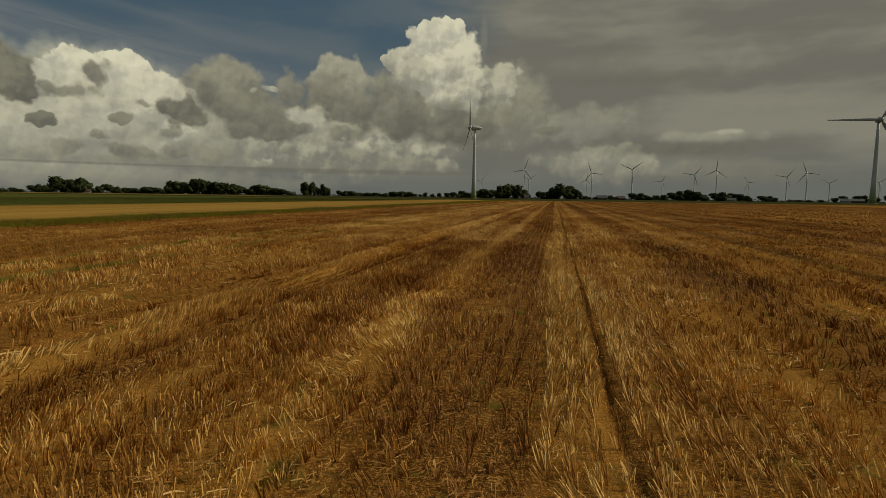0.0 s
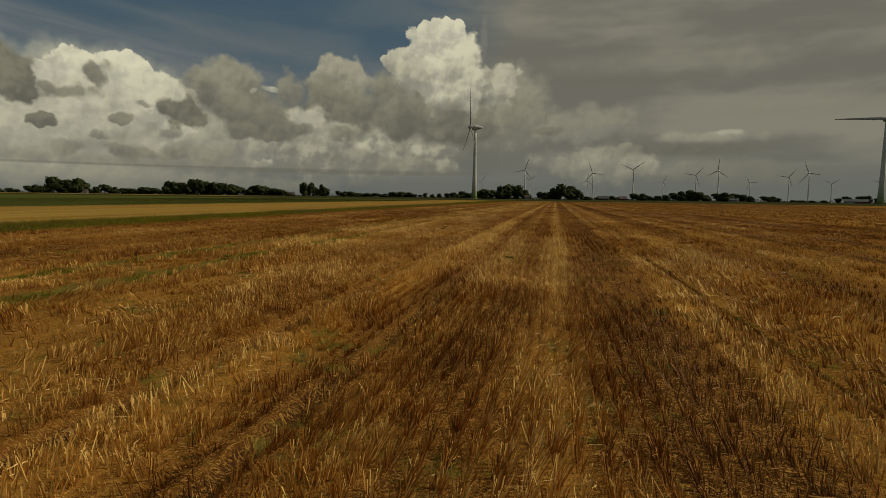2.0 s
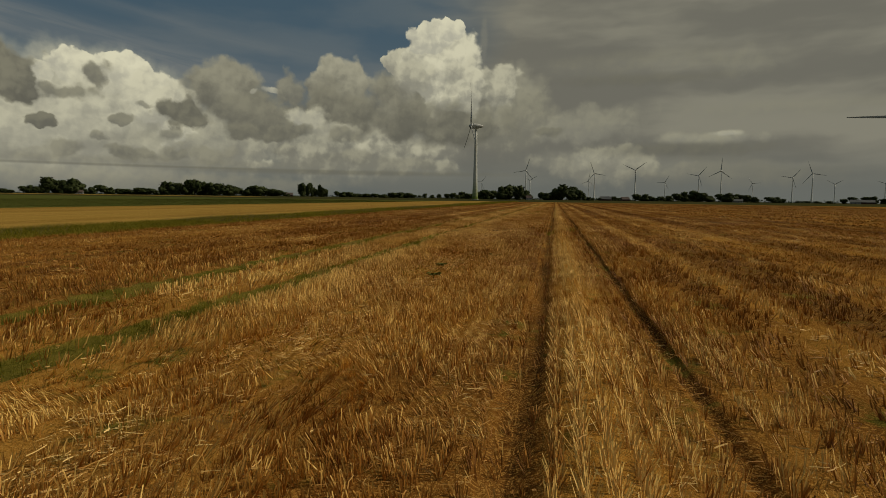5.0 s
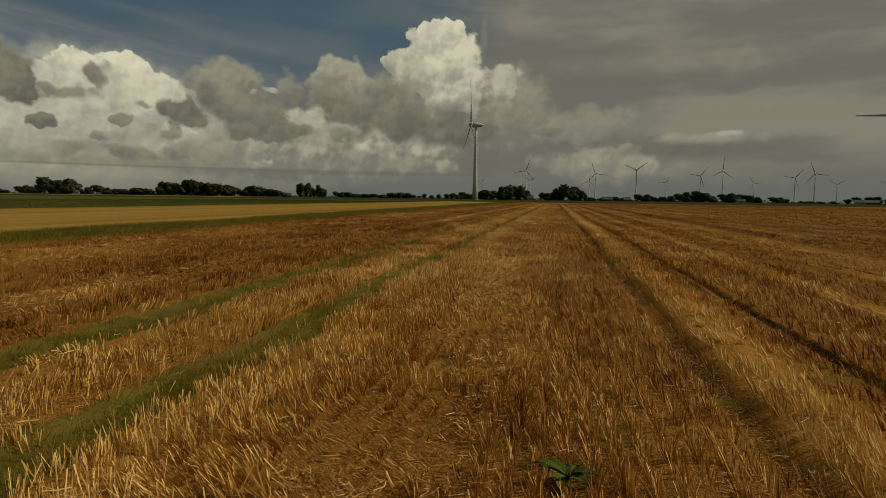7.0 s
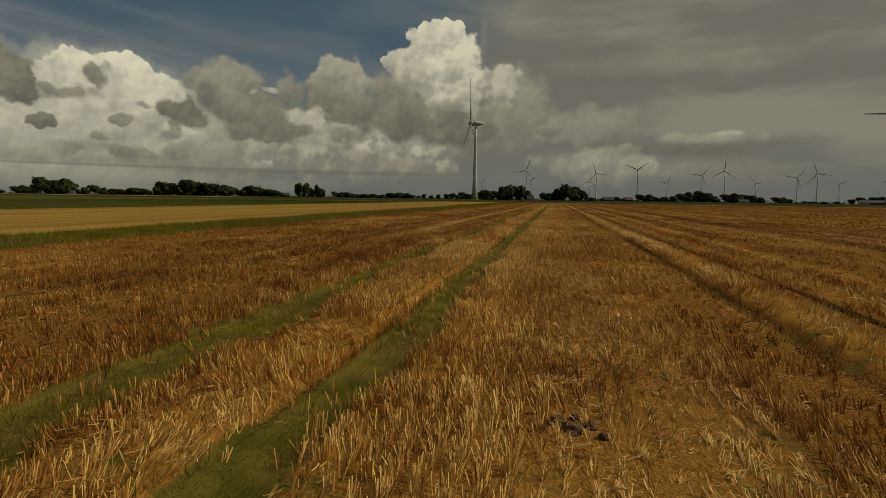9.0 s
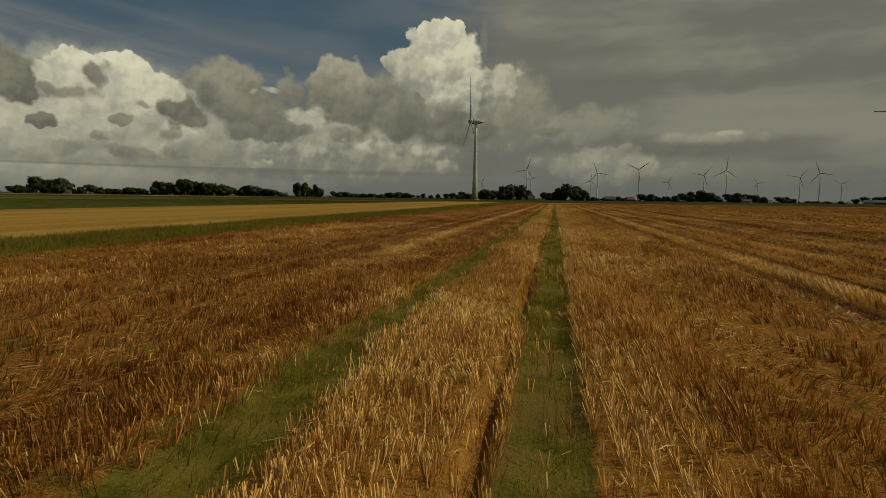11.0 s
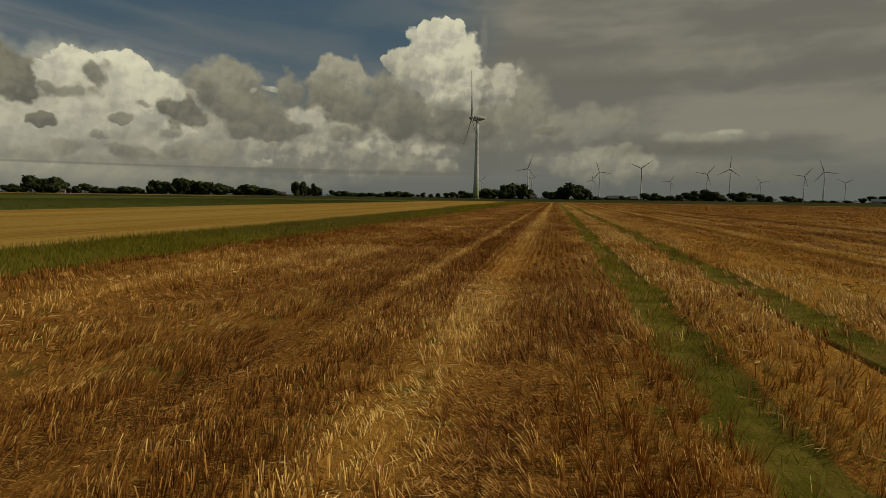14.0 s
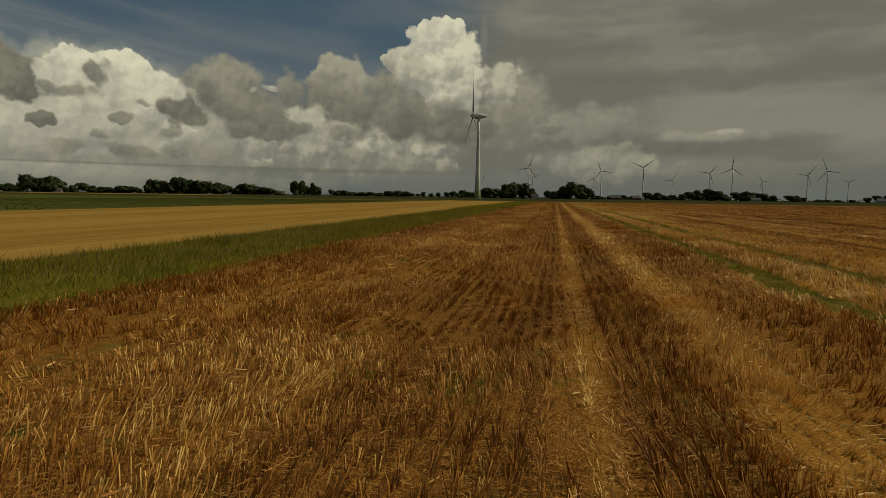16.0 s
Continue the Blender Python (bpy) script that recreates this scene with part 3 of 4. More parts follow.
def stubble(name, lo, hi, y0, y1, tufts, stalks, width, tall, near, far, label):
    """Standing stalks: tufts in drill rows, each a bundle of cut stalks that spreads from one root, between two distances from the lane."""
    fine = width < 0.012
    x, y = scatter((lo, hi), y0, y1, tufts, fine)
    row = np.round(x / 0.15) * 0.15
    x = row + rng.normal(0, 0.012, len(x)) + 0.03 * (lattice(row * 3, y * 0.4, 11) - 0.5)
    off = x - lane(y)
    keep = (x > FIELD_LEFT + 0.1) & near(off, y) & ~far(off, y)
    x, y, row = x[keep], y[keep], row[keep]
    blot = lattice(x * 0.9, y * 0.5, 21) * 0.5 + lattice(x * 3.1, y * 2.1, 22) * 0.5
    dens = strip(x, 1) ** 0.8 * np.clip((blot - 0.16) * 3.2, 0.30, 1) * (1 - 0.95 * track_depth(x, y)) * (1 - 0.85 * rut(x, y))
    dens = dens * (0.45 + 0.55 * np.clip((lattice(row * 9, y * 2.4, 23) - 0.18) * 3, 0, 1))
    keep = rng.random(len(x)) < dens
    x, y, blot = x[keep], y[keep], blot[keep]
    m = len(x)
    flat = np.clip((lattice(x * 1.1, y * 0.8, 33) + 0.36 * strip(x, 2) - 0.84) * 5, 0, 1)
    tuft_h = tall * (0.50 + 0.35 * blot + 0.35 * rng.random(m)) * (0.6 + 0.4 * strip(x, 1)) * (1 - 0.35 * flat)
    sway = 6.283 * (lattice(x * 0.45, y * 0.3, 31) + 0.3 * lattice(x * 2.0, y * 1.5, 34)) - 0.4
    push = 0.16 + 0.30 * lattice(x * 0.8, y * 0.6, 32) + 1.1 * flat
    tuft_x = push * np.cos(sway) + rng.normal(0, 0.14 + 0.3 * flat, m)
    tuft_y = 0.22 + push * np.sin(sway) + rng.normal(0, 0.14 + 0.3 * flat, m)
    uneven = 1.0 if width < 0.007 else 0.8 if fine else 0.55 if width < 0.05 else 0.25
    tuft_tone = tone_at(x, y) * 0.95 + (0.02 if fine else 0.10) + uneven * (0.46 * (rng.random(m) - 0.5) + 0.40 * (lattice(x * 3.4, y * 2.6, 24) - 0.5))
    k = rng.integers(max(1, stalks - 3), stalks + 4, m)
    i = np.repeat(np.arange(m), k)
    n = len(i)
    root = rng.normal(0, 1, (n, 2)) * (0.015, 0.032) * (1.0 if fine else 1.4)
    bx, by = x[i] + root[:, 0], y[i] + root[:, 1]
    h = tuft_h[i] * (0.72 + 0.38 * rng.random(n))
    spread = 0.17 + 0.25 * flat[i]
    lean_x = tuft_x[i] + root[:, 0] * 7 + rng.normal(0, 1, n) * spread
    lean_y = tuft_y[i] + root[:, 1] * 4 + rng.normal(0, 1, n) * spread
    short = 1 / np.sqrt(1 + 0.6 * (lean_x ** 2 + lean_y ** 2))
    base = np.stack([bx, by, ground_height(bx, by) - 0.01], 1)
    tip = base + np.stack([lean_x * h * short, lean_y * h * short, h * short], 1)
    v, f, c = ribbons(base, tip, width * (0.65 + 0.7 * rng.random(n)), rng.uniform(-1.15, 1.15, n), 2 if fine else 1)
    tone = tuft_tone[i] + 0.72 * uneven * (rng.random(n) - 0.5)
    # a stalk is browner at its root and more golden where it was cut
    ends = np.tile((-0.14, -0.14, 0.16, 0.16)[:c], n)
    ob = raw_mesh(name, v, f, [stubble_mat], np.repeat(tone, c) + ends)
    return tagged(ob, label, "stubble", kind="stuff")


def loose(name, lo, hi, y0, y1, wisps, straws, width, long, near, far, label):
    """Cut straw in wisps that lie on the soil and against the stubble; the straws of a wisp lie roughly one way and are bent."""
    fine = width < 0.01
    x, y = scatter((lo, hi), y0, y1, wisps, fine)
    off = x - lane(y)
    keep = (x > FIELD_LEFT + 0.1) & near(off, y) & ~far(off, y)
    x, y = x[keep], y[keep]
    blot = lattice(x * 1.1, y * 0.7, 41) * 0.55 + lattice(x * 3.3, y * 2.6, 42) * 0.45
    keep = rng.random(len(x)) < strip(x, 2) ** 1.5 * np.clip((blot - 0.26) * 2.8, 0.08, 1) * (1 - 0.93 * track_depth(x, y)) * (1 - 0.7 * rut(x, y))
    x, y = x[keep], y[keep]
    m = len(x)
    wisp_a = 3.1 * lattice(x * 0.8, y * 0.6, 43) - 1.2 + rng.normal(0, 0.55, m)
    wisp_tone = 0.12 + 0.68 * tone_at(x, y) + 0.55 * (rng.random(m) - 0.5)
    i = np.repeat(np.arange(m), rng.integers(max(1, straws - 3), straws + 4, m))
    n = len(i)
    x, y = x[i] + rng.normal(0, 0.055, n), y[i] + rng.normal(0, 0.055, n)
    a = wisp_a[i] + rng.normal(0, 0.55, n)
    half = long * (0.22 + 0.9 * rng.random(n) ** 2) / 2
    bend = rng.normal(0, 0.18, n)
    z = ground_height(x, y) + 0.012 + 0.085 * rng.random(n) ** 2 * (1 - 0.8 * track_depth(x, y))
    tilt = rng.normal(0, 0.20, n)
    wide = width * (0.65 + 0.7 * rng.random(n)) / 2
    mid = np.stack([x, y, z + np.abs(np.sin(tilt)) * half * 0.5 + 0.05 * half], 1)
    d0 = np.stack([np.cos(a - bend) * half, np.sin(a - bend) * half, np.sin(tilt) * half * 0.5], 1)
    d1 = np.stack([np.cos(a + bend) * half, np.sin(a + bend) * half, np.sin(tilt) * half * 0.5], 1)
    s = np.stack([-np.sin(a), np.cos(a), 0.6 * rng.normal(0, 1, n)], 1) * wide[:, None]
    v = np.stack([mid - d0 - s, mid - d0 + s, mid + s, mid - s, mid + d1 + s, mid + d1 - s], 1).reshape(-1, 3)
    o = (np.arange(n) * 6)[:, None]
    f = np.concatenate([o + np.array([[0, 1, 2, 3]]), o + np.array([[3, 2, 4, 5]])], 0) if fine else o + np.array([[0, 1, 4, 5]])
    ob = raw_mesh(name, v, f, [loose_mat], np.repeat(wisp_tone[i] + 0.35 * (rng.random(n) - 0.5), 6))
    return tagged(ob, label, "straw", kind="stuff")


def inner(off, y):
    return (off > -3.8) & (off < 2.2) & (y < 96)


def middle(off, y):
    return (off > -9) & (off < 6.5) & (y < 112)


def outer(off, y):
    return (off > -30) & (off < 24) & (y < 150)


def nothing(off, y):
    return off > 1e9


def everywhere(off, y):
    return off < 1e9


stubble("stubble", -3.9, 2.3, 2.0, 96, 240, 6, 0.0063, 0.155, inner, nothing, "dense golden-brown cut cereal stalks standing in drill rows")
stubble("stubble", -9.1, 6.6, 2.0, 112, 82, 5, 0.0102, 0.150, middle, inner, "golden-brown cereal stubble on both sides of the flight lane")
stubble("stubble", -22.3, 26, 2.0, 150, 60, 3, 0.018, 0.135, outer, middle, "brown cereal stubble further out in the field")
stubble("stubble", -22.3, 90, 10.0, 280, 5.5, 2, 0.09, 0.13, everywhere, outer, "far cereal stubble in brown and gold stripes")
loose("loose_straw", -3.8, 2.2, 2.0, 96, 150, 5, 0.0040, 0.12, inner, nothing, "scattered cut straw lying between the stubble rows")
loose("loose_straw", -9, 6.5, 2.0, 112, 42, 4, 0.0065, 0.15, middle, inner, "scattered pale straw lying over the stubble")
loose("loose_straw", -22.3, 26, 2.0, 150, 9, 4, 0.013, 0.20, outer, middle, "pale straw swaths lying on the field")


def blades(name, x, y, tall, width, mat, label, category="grass", z=None):
    n = len(x)
    h = tall * (0.4 + 0.8 * rng.random(n))
    base = np.stack([x, y, (ground_height(x, y) if z is None else z) - 0.01], 1)
    tip = base + np.stack([rng.normal(0.12, 0.55, n) * h, rng.normal(0, 0.55, n) * h, h], 1)
    v, f, _ = ribbons(base, tip, width * (0.6 + 0.8 * rng.random(n)), rng.uniform(-0.9, 0.9, n), 1)
    return tagged(raw_mesh(name, v, f, [mat]), label, category, kind="stuff")


# short grass in the wheel tracks
for c, w in TRACKS:
    x, y = scatter((c - w - 0.3, c + w + 0.4), 4, 140, 1500)
    keep = rng.random(len(x)) < np.clip((lattice(x * 2.2, y * 0.9, 51) - 0.30) * 1.8, 0.05, 1) * np.clip(track_depth(x, y) + 0.25 * (lattice(x * 4, y * 2, 57) > 0.6), 0, 1)
    x, y = x[keep], y[keep]
    blades("track_grass", x, y, 0.11 * lattice(x * 3, y * 1.7, 59) + 0.02, 0.006, grass_mat, "short green grass growing in a wheel track")
x, y = scatter((-10.72, -10.54), 62, 100, 900)
keep = rng.random(len(x)) < np.clip((lattice(x * 2, y * 0.4, 60) - 0.45) * 3, 0, 1)
blades("thin_grass", x[keep], y[keep], 0.09, 0.006, grass_mat, "narrow line of green grass between two stubble rows")
# thin grass among the stubble beside the tracks
x, y = scatter((-14.5, -6.2), 4, 110, 70)
keep = rng.random(len(x)) < np.clip((lattice(x * 0.9, y * 0.3, 52) + 0.35 * np.exp(-((x + 11.2) / 0.7) ** 2) - 0.64) * 4, 0, 1)
blades("thin_grass", x[keep], y[keep], 0.12, 0.009, grass_mat, "thin green grass growing through the stubble")
# green growth in a strip crossed early on, and lone tufts all over
x, y = scatter((-3.4, -2.2), 6, 60, 420)
keep = rng.random(len(x)) < np.clip((lattice(x * 1.2, y * 0.25, 55) - 0.5) * 2.2, 0, 1) * np.exp(-((x + 2.85) / 0.3) ** 2)
blades("thin_grass", x[keep], y[keep], 0.11, 0.006, grass_mat, "thin green grass in a strip of stubble")
x, y = scatter((-20, 6), 3, 100, 60)
keep = rng.random(len(x)) < np.clip((lattice(x * 1.1, y * 0.7, 56) - 0.86) * 9, 0, 1)
blades("thin_grass", x[keep], y[keep], 0.10, 0.006, grass_mat, "small green grass tufts scattered in the stubble")
# two green patches on the ridge and in the rut beside it
for cx, cy in ((-3.88, 53.3), (-4.85, 51.1)):
    n = 420
    x, y = rng.normal(cx, 0.11, n), rng.normal(cy, 0.65, n)
    blades("grass_patch", x, y, 0.11, 0.008, grass_mat, "small patch of green grass among the stubble")
# verge
x, y = scatter((VERGE_LEFT, FIELD_LEFT + 0.5), 20, 150, 230)
keep = rng.random(len(x)) < 0.35 + 0.65 * lattice(x * 0.8, y * 0.4, 53)
x, y = x[keep], y[keep]
blades("verge_grass", x, y, 0.20 * (0.6 + 0.8 * lattice(x * 0.5, y * 0.3, 58)), 0.014, grass_mat, "long green grass on the verge between two fields", z=np.zeros(len(x)))
x, y = scatter((VERGE_LEFT, FIELD_LEFT), 0, 150, 26)
keep = lattice(x * 0.6, y * 0.25, 54) > 0.5
x, y = x[keep], y[keep]
blades("verge_grass", x, y, 0.32, 0.014, drygrass_mat, "dry pale grass stems on the verge", z=np.zeros(len(x)))
x, y = scatter((VERGE_LEFT - 0.3, FIELD_LEFT + 0.3), 150, 300, 12)
blades("verge_grass", x, y, 0.4, 0.08, grass_mat, "green grass on the far end of the verge", z=np.zeros(len(x)))
# green crop beyond the pale field, and the pale field's own stubble
x, y = scatter((-130, PALE_LEFT), -5, 260, 3)
blades("green_crop", x, y, 0.12, 0.11, crop_leaf_mat, "dark green leafy crop in the next field", "crop", z=np.zeros(len(x)))
x, y = scatter((PALE_LEFT, VERGE_LEFT), 0, 220, 9)
n = len(x)
base = np.stack([x, y, np.zeros(n) - 0.01], 1)
h = 0.04 * (0.5 + 0.8 * rng.random(n))
v, f, k = ribbons(base, base + np.stack([rng.normal(0, 0.3, n) * h, rng.normal(0, 0.3, n) * h, h], 1), np.full(n, 0.03), rng.uniform(-0.7, 0.7, n), 1)
tagged(raw_mesh("pale_stubble", v, f, [loose_mat], np.repeat(0.50 + 0.25 * rng.random(n), k)), "pale yellow stubble of the neighbouring field", "stubble", kind="stuff")

# ---------------------------------------------------------------- wind turbines


def tube(bm, rings, sides, cap=True):
    """A skin through rings of (centre, radius across, radius along, axes)."""
    loops = []
    for c, ra, rb, ax, bx in rings:
        loops.append([bm.verts.new(c + ax * (math.cos(t) * ra) + bx * (math.sin(t) * rb)) for t in (k * 2 * math.pi / sides for k in range(sides))])
    for p, q in zip(loops, loops[1:]):
        for k in range(sides):
            f = bm.faces.new((p[k], p[(k + 1) % sides], q[(k + 1) % sides], q[k]))
            f.smooth = True
    if cap:
        bm.faces.new(loops[0][::-1])
        bm.faces.new(loops[-1])
    return bm


AX, AY, AZ = Vector((1, 0, 0)), Vector((0, 1, 0)), Vector((0, 0, 1))


def blade_mesh(length):
    bm = bmesh.new()
    rings = []
    for s in (0.0, 0.04, 0.10, 0.18, 0.3, 0.45, 0.6, 0.75, 0.88, 0.96, 1.0):
        chord = length * (0.026 + 0.05 * min(1, max(0, (s - 0.03) / 0.1))) * (1 - 0.86 * max(0, s - 0.13) ** 0.85)
        chord = max(chord, 0.012 * length)
        thick = length * (0.022 * (1 - s) ** 1.5 + 0.004)
        twist = radians(24 * (1 - s) ** 2)
        ax = AX * math.cos(twist) + AY * math.sin(twist)
        ay = AY * math.cos(twist) - AX * math.sin(twist)
        rings.append((AZ * (s * length) - AY * (0.03 * length * s * s), chord / 2, thick / 2, ax, ay))
    return tube(bm, rings, 10)


def wind_turbine(hub_height, radius, phase, facing, green, label):
    """Tower, egg-shaped nacelle, spinner and three blades; the rotor looks along -Y before it is turned."""
    ob = tagged(new("wind_turbine"), label, "wind turbine", "wind turbines on the horizon")
    s = radius / 41.0
    bm = bmesh.new()
    tube(bm, [(AZ * (hub_height * q - (0.6 if q == 0 else 0)), r * s, r * s, AX, AY) for q, r in ((0, 2.9), (0.05, 2.7), (0.2, 2.2), (0.5, 1.7), (0.8, 1.35), (0.985, 1.1))], 24)
    part("tower", bm, tower_green_mat if green else tower_mat, ob, "tapered tower with a green foot" if green else "")
    bm = bmesh.new()
    tube(bm, [(AZ * 0.15, 3.9 * s, 3.9 * s, AX, AY), (AZ * 0.5, 3.8 * s, 3.8 * s, AX, AY)], 24)
    part("foundation", bm, white_wall_mat, ob)
    top = AZ * (hub_height + 0.9 * s)
    turn = Matrix.Rotation(radians(facing), 4, "Z")
    bm = bmesh.new()
    tube(bm, [(AY * (y * s), r * s, r * s * 1.02, AX, AZ) for y, r in ((-3.2, 2.3), (-2.2, 2.5), (0, 2.45), (2.5, 2.1), (5.0, 1.5), (7.0, 0.75), (7.8, 0.25))], 20)
    nac = part("nacelle", bm, nacelle_mat, ob, "egg-shaped pale nacelle")
    nac.matrix_basis = Matrix.Translation(top) @ turn
    bm = bmesh.new()
    tube(bm, [(AY * (y * s), r * s, r * s, AX, AZ) for y, r in ((-3.3, 2.4), (-4.6, 2.2), (-6.0, 1.6), (-6.9, 0.8), (-7.2, 0.2))], 20)
    spin = part("spinner", bm, nacelle_mat, ob)
    spin.matrix_basis = Matrix.Translation(top) @ turn
    for k in range(3):
        b = part("blade", blade_mesh(radius), blade_mat, ob) if k == 0 else None
        if k == 0:
            first = b
        else:
            b = first.copy()
            scene.collection.objects.link(b)
        b.matrix_basis = Matrix.Translation(top) @ turn @ Matrix.Translation((0, -4.9 * s, 0)) @ Matrix.Rotation(radians(phase + 120 * k), 4, "Y")
    return ob


def turbine_at(x, y, hub_height, phase, facing):
    """facing: degrees by which the rotor is turned away from the flight's start."""
    near = y < 800
    toward = math.degrees(math.atan2(-x, y))
    ob = wind_turbine(hub_height, 42.0 if near else hub_height * 0.44, phase, toward + facing, near,
                      "tall white wind turbine with a green-shaded tower foot" if near else "distant white three-bladed wind turbine behind the trees")
    ob.matrix_basis = Matrix.Translation((x, y, 0))
    return ob


turbine_at(-83, 595, 71, 2, -80)
turbine_at(282, 589, 74, -90, 20)
turbine_at(-77, 1462, 70, 20, -15)
turbine_at(-86, 1918, 61, 60, -15)
turbine_at(84, 1425, 62, -20, -20)
turbine_at(97, 1903, 59, 10, -20)
turbine_at(193, 1565, 77, -65, -15)
turbine_at(339, 1985, 59, 30, -20)
turbine_at(345, 1568, 64, -80, -15)
turbine_at(421, 1660, 80, 5, -25)
turbine_at(619, 2054, 60, -35, -15)
turbine_at(585, 1640, 63, -80, -15)
turbine_at(678, 1760, 79, -20, -20)
turbine_at(852, 2038, 59, -60, -15)
turbine_at(985, 2023, 62, -70, -15)
turbine_at(-327, 2585, 73, 40, -20)

# ---------------------------------------------------------------- trees and hedges on the horizon


def tree_source(seed, clumps=250):
    """A broad tree one metre wide and one metre high: trunk, limbs and a crown of leaf clumps with an uneven outline."""
    r = random.Random(seed)
    ob = new("tree")
    bm = bmesh.new()
    tube(bm, [(Vector((0, 0, z)), w, w, AX, AY) for z, w in ((-0.02, 0.035), (0.06, 0.026), (0.25, 0.02), (0.45, 0.012), (0.7, 0.005))], 8)
    for k in range(6):
        a, z = k * 1.05 + r.random(), r.uniform(0.18, 0.42)
        p0, p1 = Vector((0, 0, z)), Vector((math.cos(a) * 0.33, math.sin(a) * 0.33, z + r.uniform(0.12, 0.35)))
        tube(bm, [(p0.lerp(p1, q), 0.011 * (1 - 0.8 * q), 0.011 * (1 - 0.8 * q), AX, AY) for q in (0, 0.5, 1)], 5)
    part("trunk", bm, bark_mat, ob)
    lobes = [(Vector((r.uniform(-0.27, 0.27), r.uniform(-0.27, 0.27), r.uniform(0.14, 0.74))), r.uniform(0.17, 0.27)) for _ in range(9)]
    lobes += [(Vector((0.02, 0, 0.5)), 0.34), (Vector((-0.05, 0.03, 0.72)), 0.24)]
    verts, faces, cores = [], [], []
    for k in range(clumps):
        c, rad = lobes[k % len(lobes)]
        d = Vector((r.gauss(0, 1), r.gauss(0, 1), r.gauss(0, 1))).normalized()
        p = c + d * rad * r.uniform(0.72, 1.06)
        p.z = min(max(p.z, 0.02), 0.995)
        size = r.uniform(0.035, 0.085)
        for _ in range(2):
            u = Vector((r.gauss(0, 1), r.gauss(0, 1), r.gauss(0, 1))).normalized()
            w = u.cross(d + Vector((0.1, 0.2, 0.3))).normalized()
            o = len(verts)
            verts += [p + u * size, p + w * size * 0.8, p - u * size * 0.9, p - w * size * 0.7]
            faces.append((o, o + 1, o + 2, o + 3))
    for c, rad in lobes:
        # a dense heart of twigs and leaves inside each lobe
        core = bmesh.new()
        bmesh.ops.create_icosphere(core, subdivisions=1, radius=rad * 0.86)
        o = len(verts)
        for v in core.verts:
            p = c + v.co * (1 + 0.28 * noise.noise(v.co * 14 + c * 9))
            p.z = min(max(p.z, 0.0), 0.99)
            verts.append(p)
        tri = [[o + v.index for v in f.verts] for f in core.faces]
        core.free()
        cores += tri
    faces = [t for q in faces for t in ((q[0], q[1], q[2]), (q[0], q[2], q[3]))]
    crown = raw_mesh("crown", [tuple(v) for v in verts], faces + [tuple(t) for t in cores], [tree_leaf_mat])
    crown.parent = ob
    return tagged(ob, "dark green broadleaf tree in the tree line", "tree", "trees along the horizon")


def hedge_line(name, points, tall, mat, label, seed):
    """A far, low line of bushes: many leaf clumps heaped along a way."""
    r = random.Random(seed)
    verts, faces = [], []
    for (x0, y0), (x1, y1) in zip(points, points[1:]):
        n = int(math.hypot(x1 - x0, y1 - y0) / 0.8)
        for k in range(n):
            q = (k + r.random()) / n
            top = tall * (0.35 + 0.65 * noise.noise(Vector((q * 40, seed, x0 * 0.01))) ** 2 * 3)
            p = Vector((x0 + (x1 - x0) * q, y0 + (y1 - y0) * q + r.uniform(-3, 3), r.random() * min(top, tall * 1.4)))
            u = Vector((r.gauss(0, 1), r.gauss(0, 1), r.gauss(0, 1))).normalized() * r.uniform(1.0, 2.0)
            w = Vector((r.gauss(0, 1), r.gauss(0, 1), r.gauss(0, 1))).normalized() * r.uniform(1.0, 1.8)
            o = len(verts)
            verts += [tuple(v) for v in (p + u, p + w, p - u, p - w)]
            faces.append((o, o + 1, o + 2, o + 3))
    return tagged(raw_mesh(name, verts, faces, [mat]), label, "hedge", kind="stuff")


hedge_line("hedge", [(-1750, 1000), (-1300, 1280), (-600, 1400), (-100, 1420)], 9.0, tree_leaf_mat, "dark green hedges and bushes along the horizon", 2)
hedge_line("hedge", [(-200, 1050), (250, 1250), (700, 1250), (1300, 1100)], 7.0, tree_leaf_mat, "low dark bushes between the distant farms", 5)

TREES = [tree_source(s) for s in range(5)]
tree_count = 0


def tree_at(x, y, wide, tall):
    global tree_count
    source = TREES[tree_count % 5]
    m = Matrix.Translation((x, y, 0)) @ Matrix.Rotation(tree_count * 1.9, 4, "Z") @ Matrix.Diagonal((wide, wide, tall, 1))
    if tree_count < 5:
        source.matrix_basis = m
    else:
        copy_thing(source, m).scale = (wide, wide, tall)
    tree_count += 1


tree_at(-1192, 1065, 26.9, 8.5)
tree_at(-1075, 982, 21.6, 9.4)
tree_at(-1053, 980, 21.5, 7.1)
tree_at(-1150, 1098, 24.0, 16.5)
tree_at(-1174, 1133, 21.3, 11.7)
tree_at(-1120, 1087, 23.7, 19.3)
tree_at(-1144, 1121, 21.0, 13.7)
tree_at(-1017, 1002, 21.8, 15.6)
tree_at(-1039, 1034, 19.3, 11.0)
tree_at(-1066, 1079, 43.3, 37.3)
tree_at(-1080, 1114, 38.5, 26.4)
tree_at(-1096, 1121, 27.6, 31.7)
tree_at(-1117, 1157, 24.6, 22.5)
tree_at(-1046, 1097, 37.1, 31.3)
tree_at(-1062, 1133, 32.9, 22.2)
tree_at(-938, 1007, 37.0, 32.8)
tree_at(-951, 1040, 32.9, 23.2)
tree_at(-1003, 1085, 26.5, 33.9)
tree_at(-1022, 1119, 23.6, 24.0)
tree_at(-1010, 1117, 17.0, 11.5)
tree_at(-1033, 1152, 15.1, 8.1)
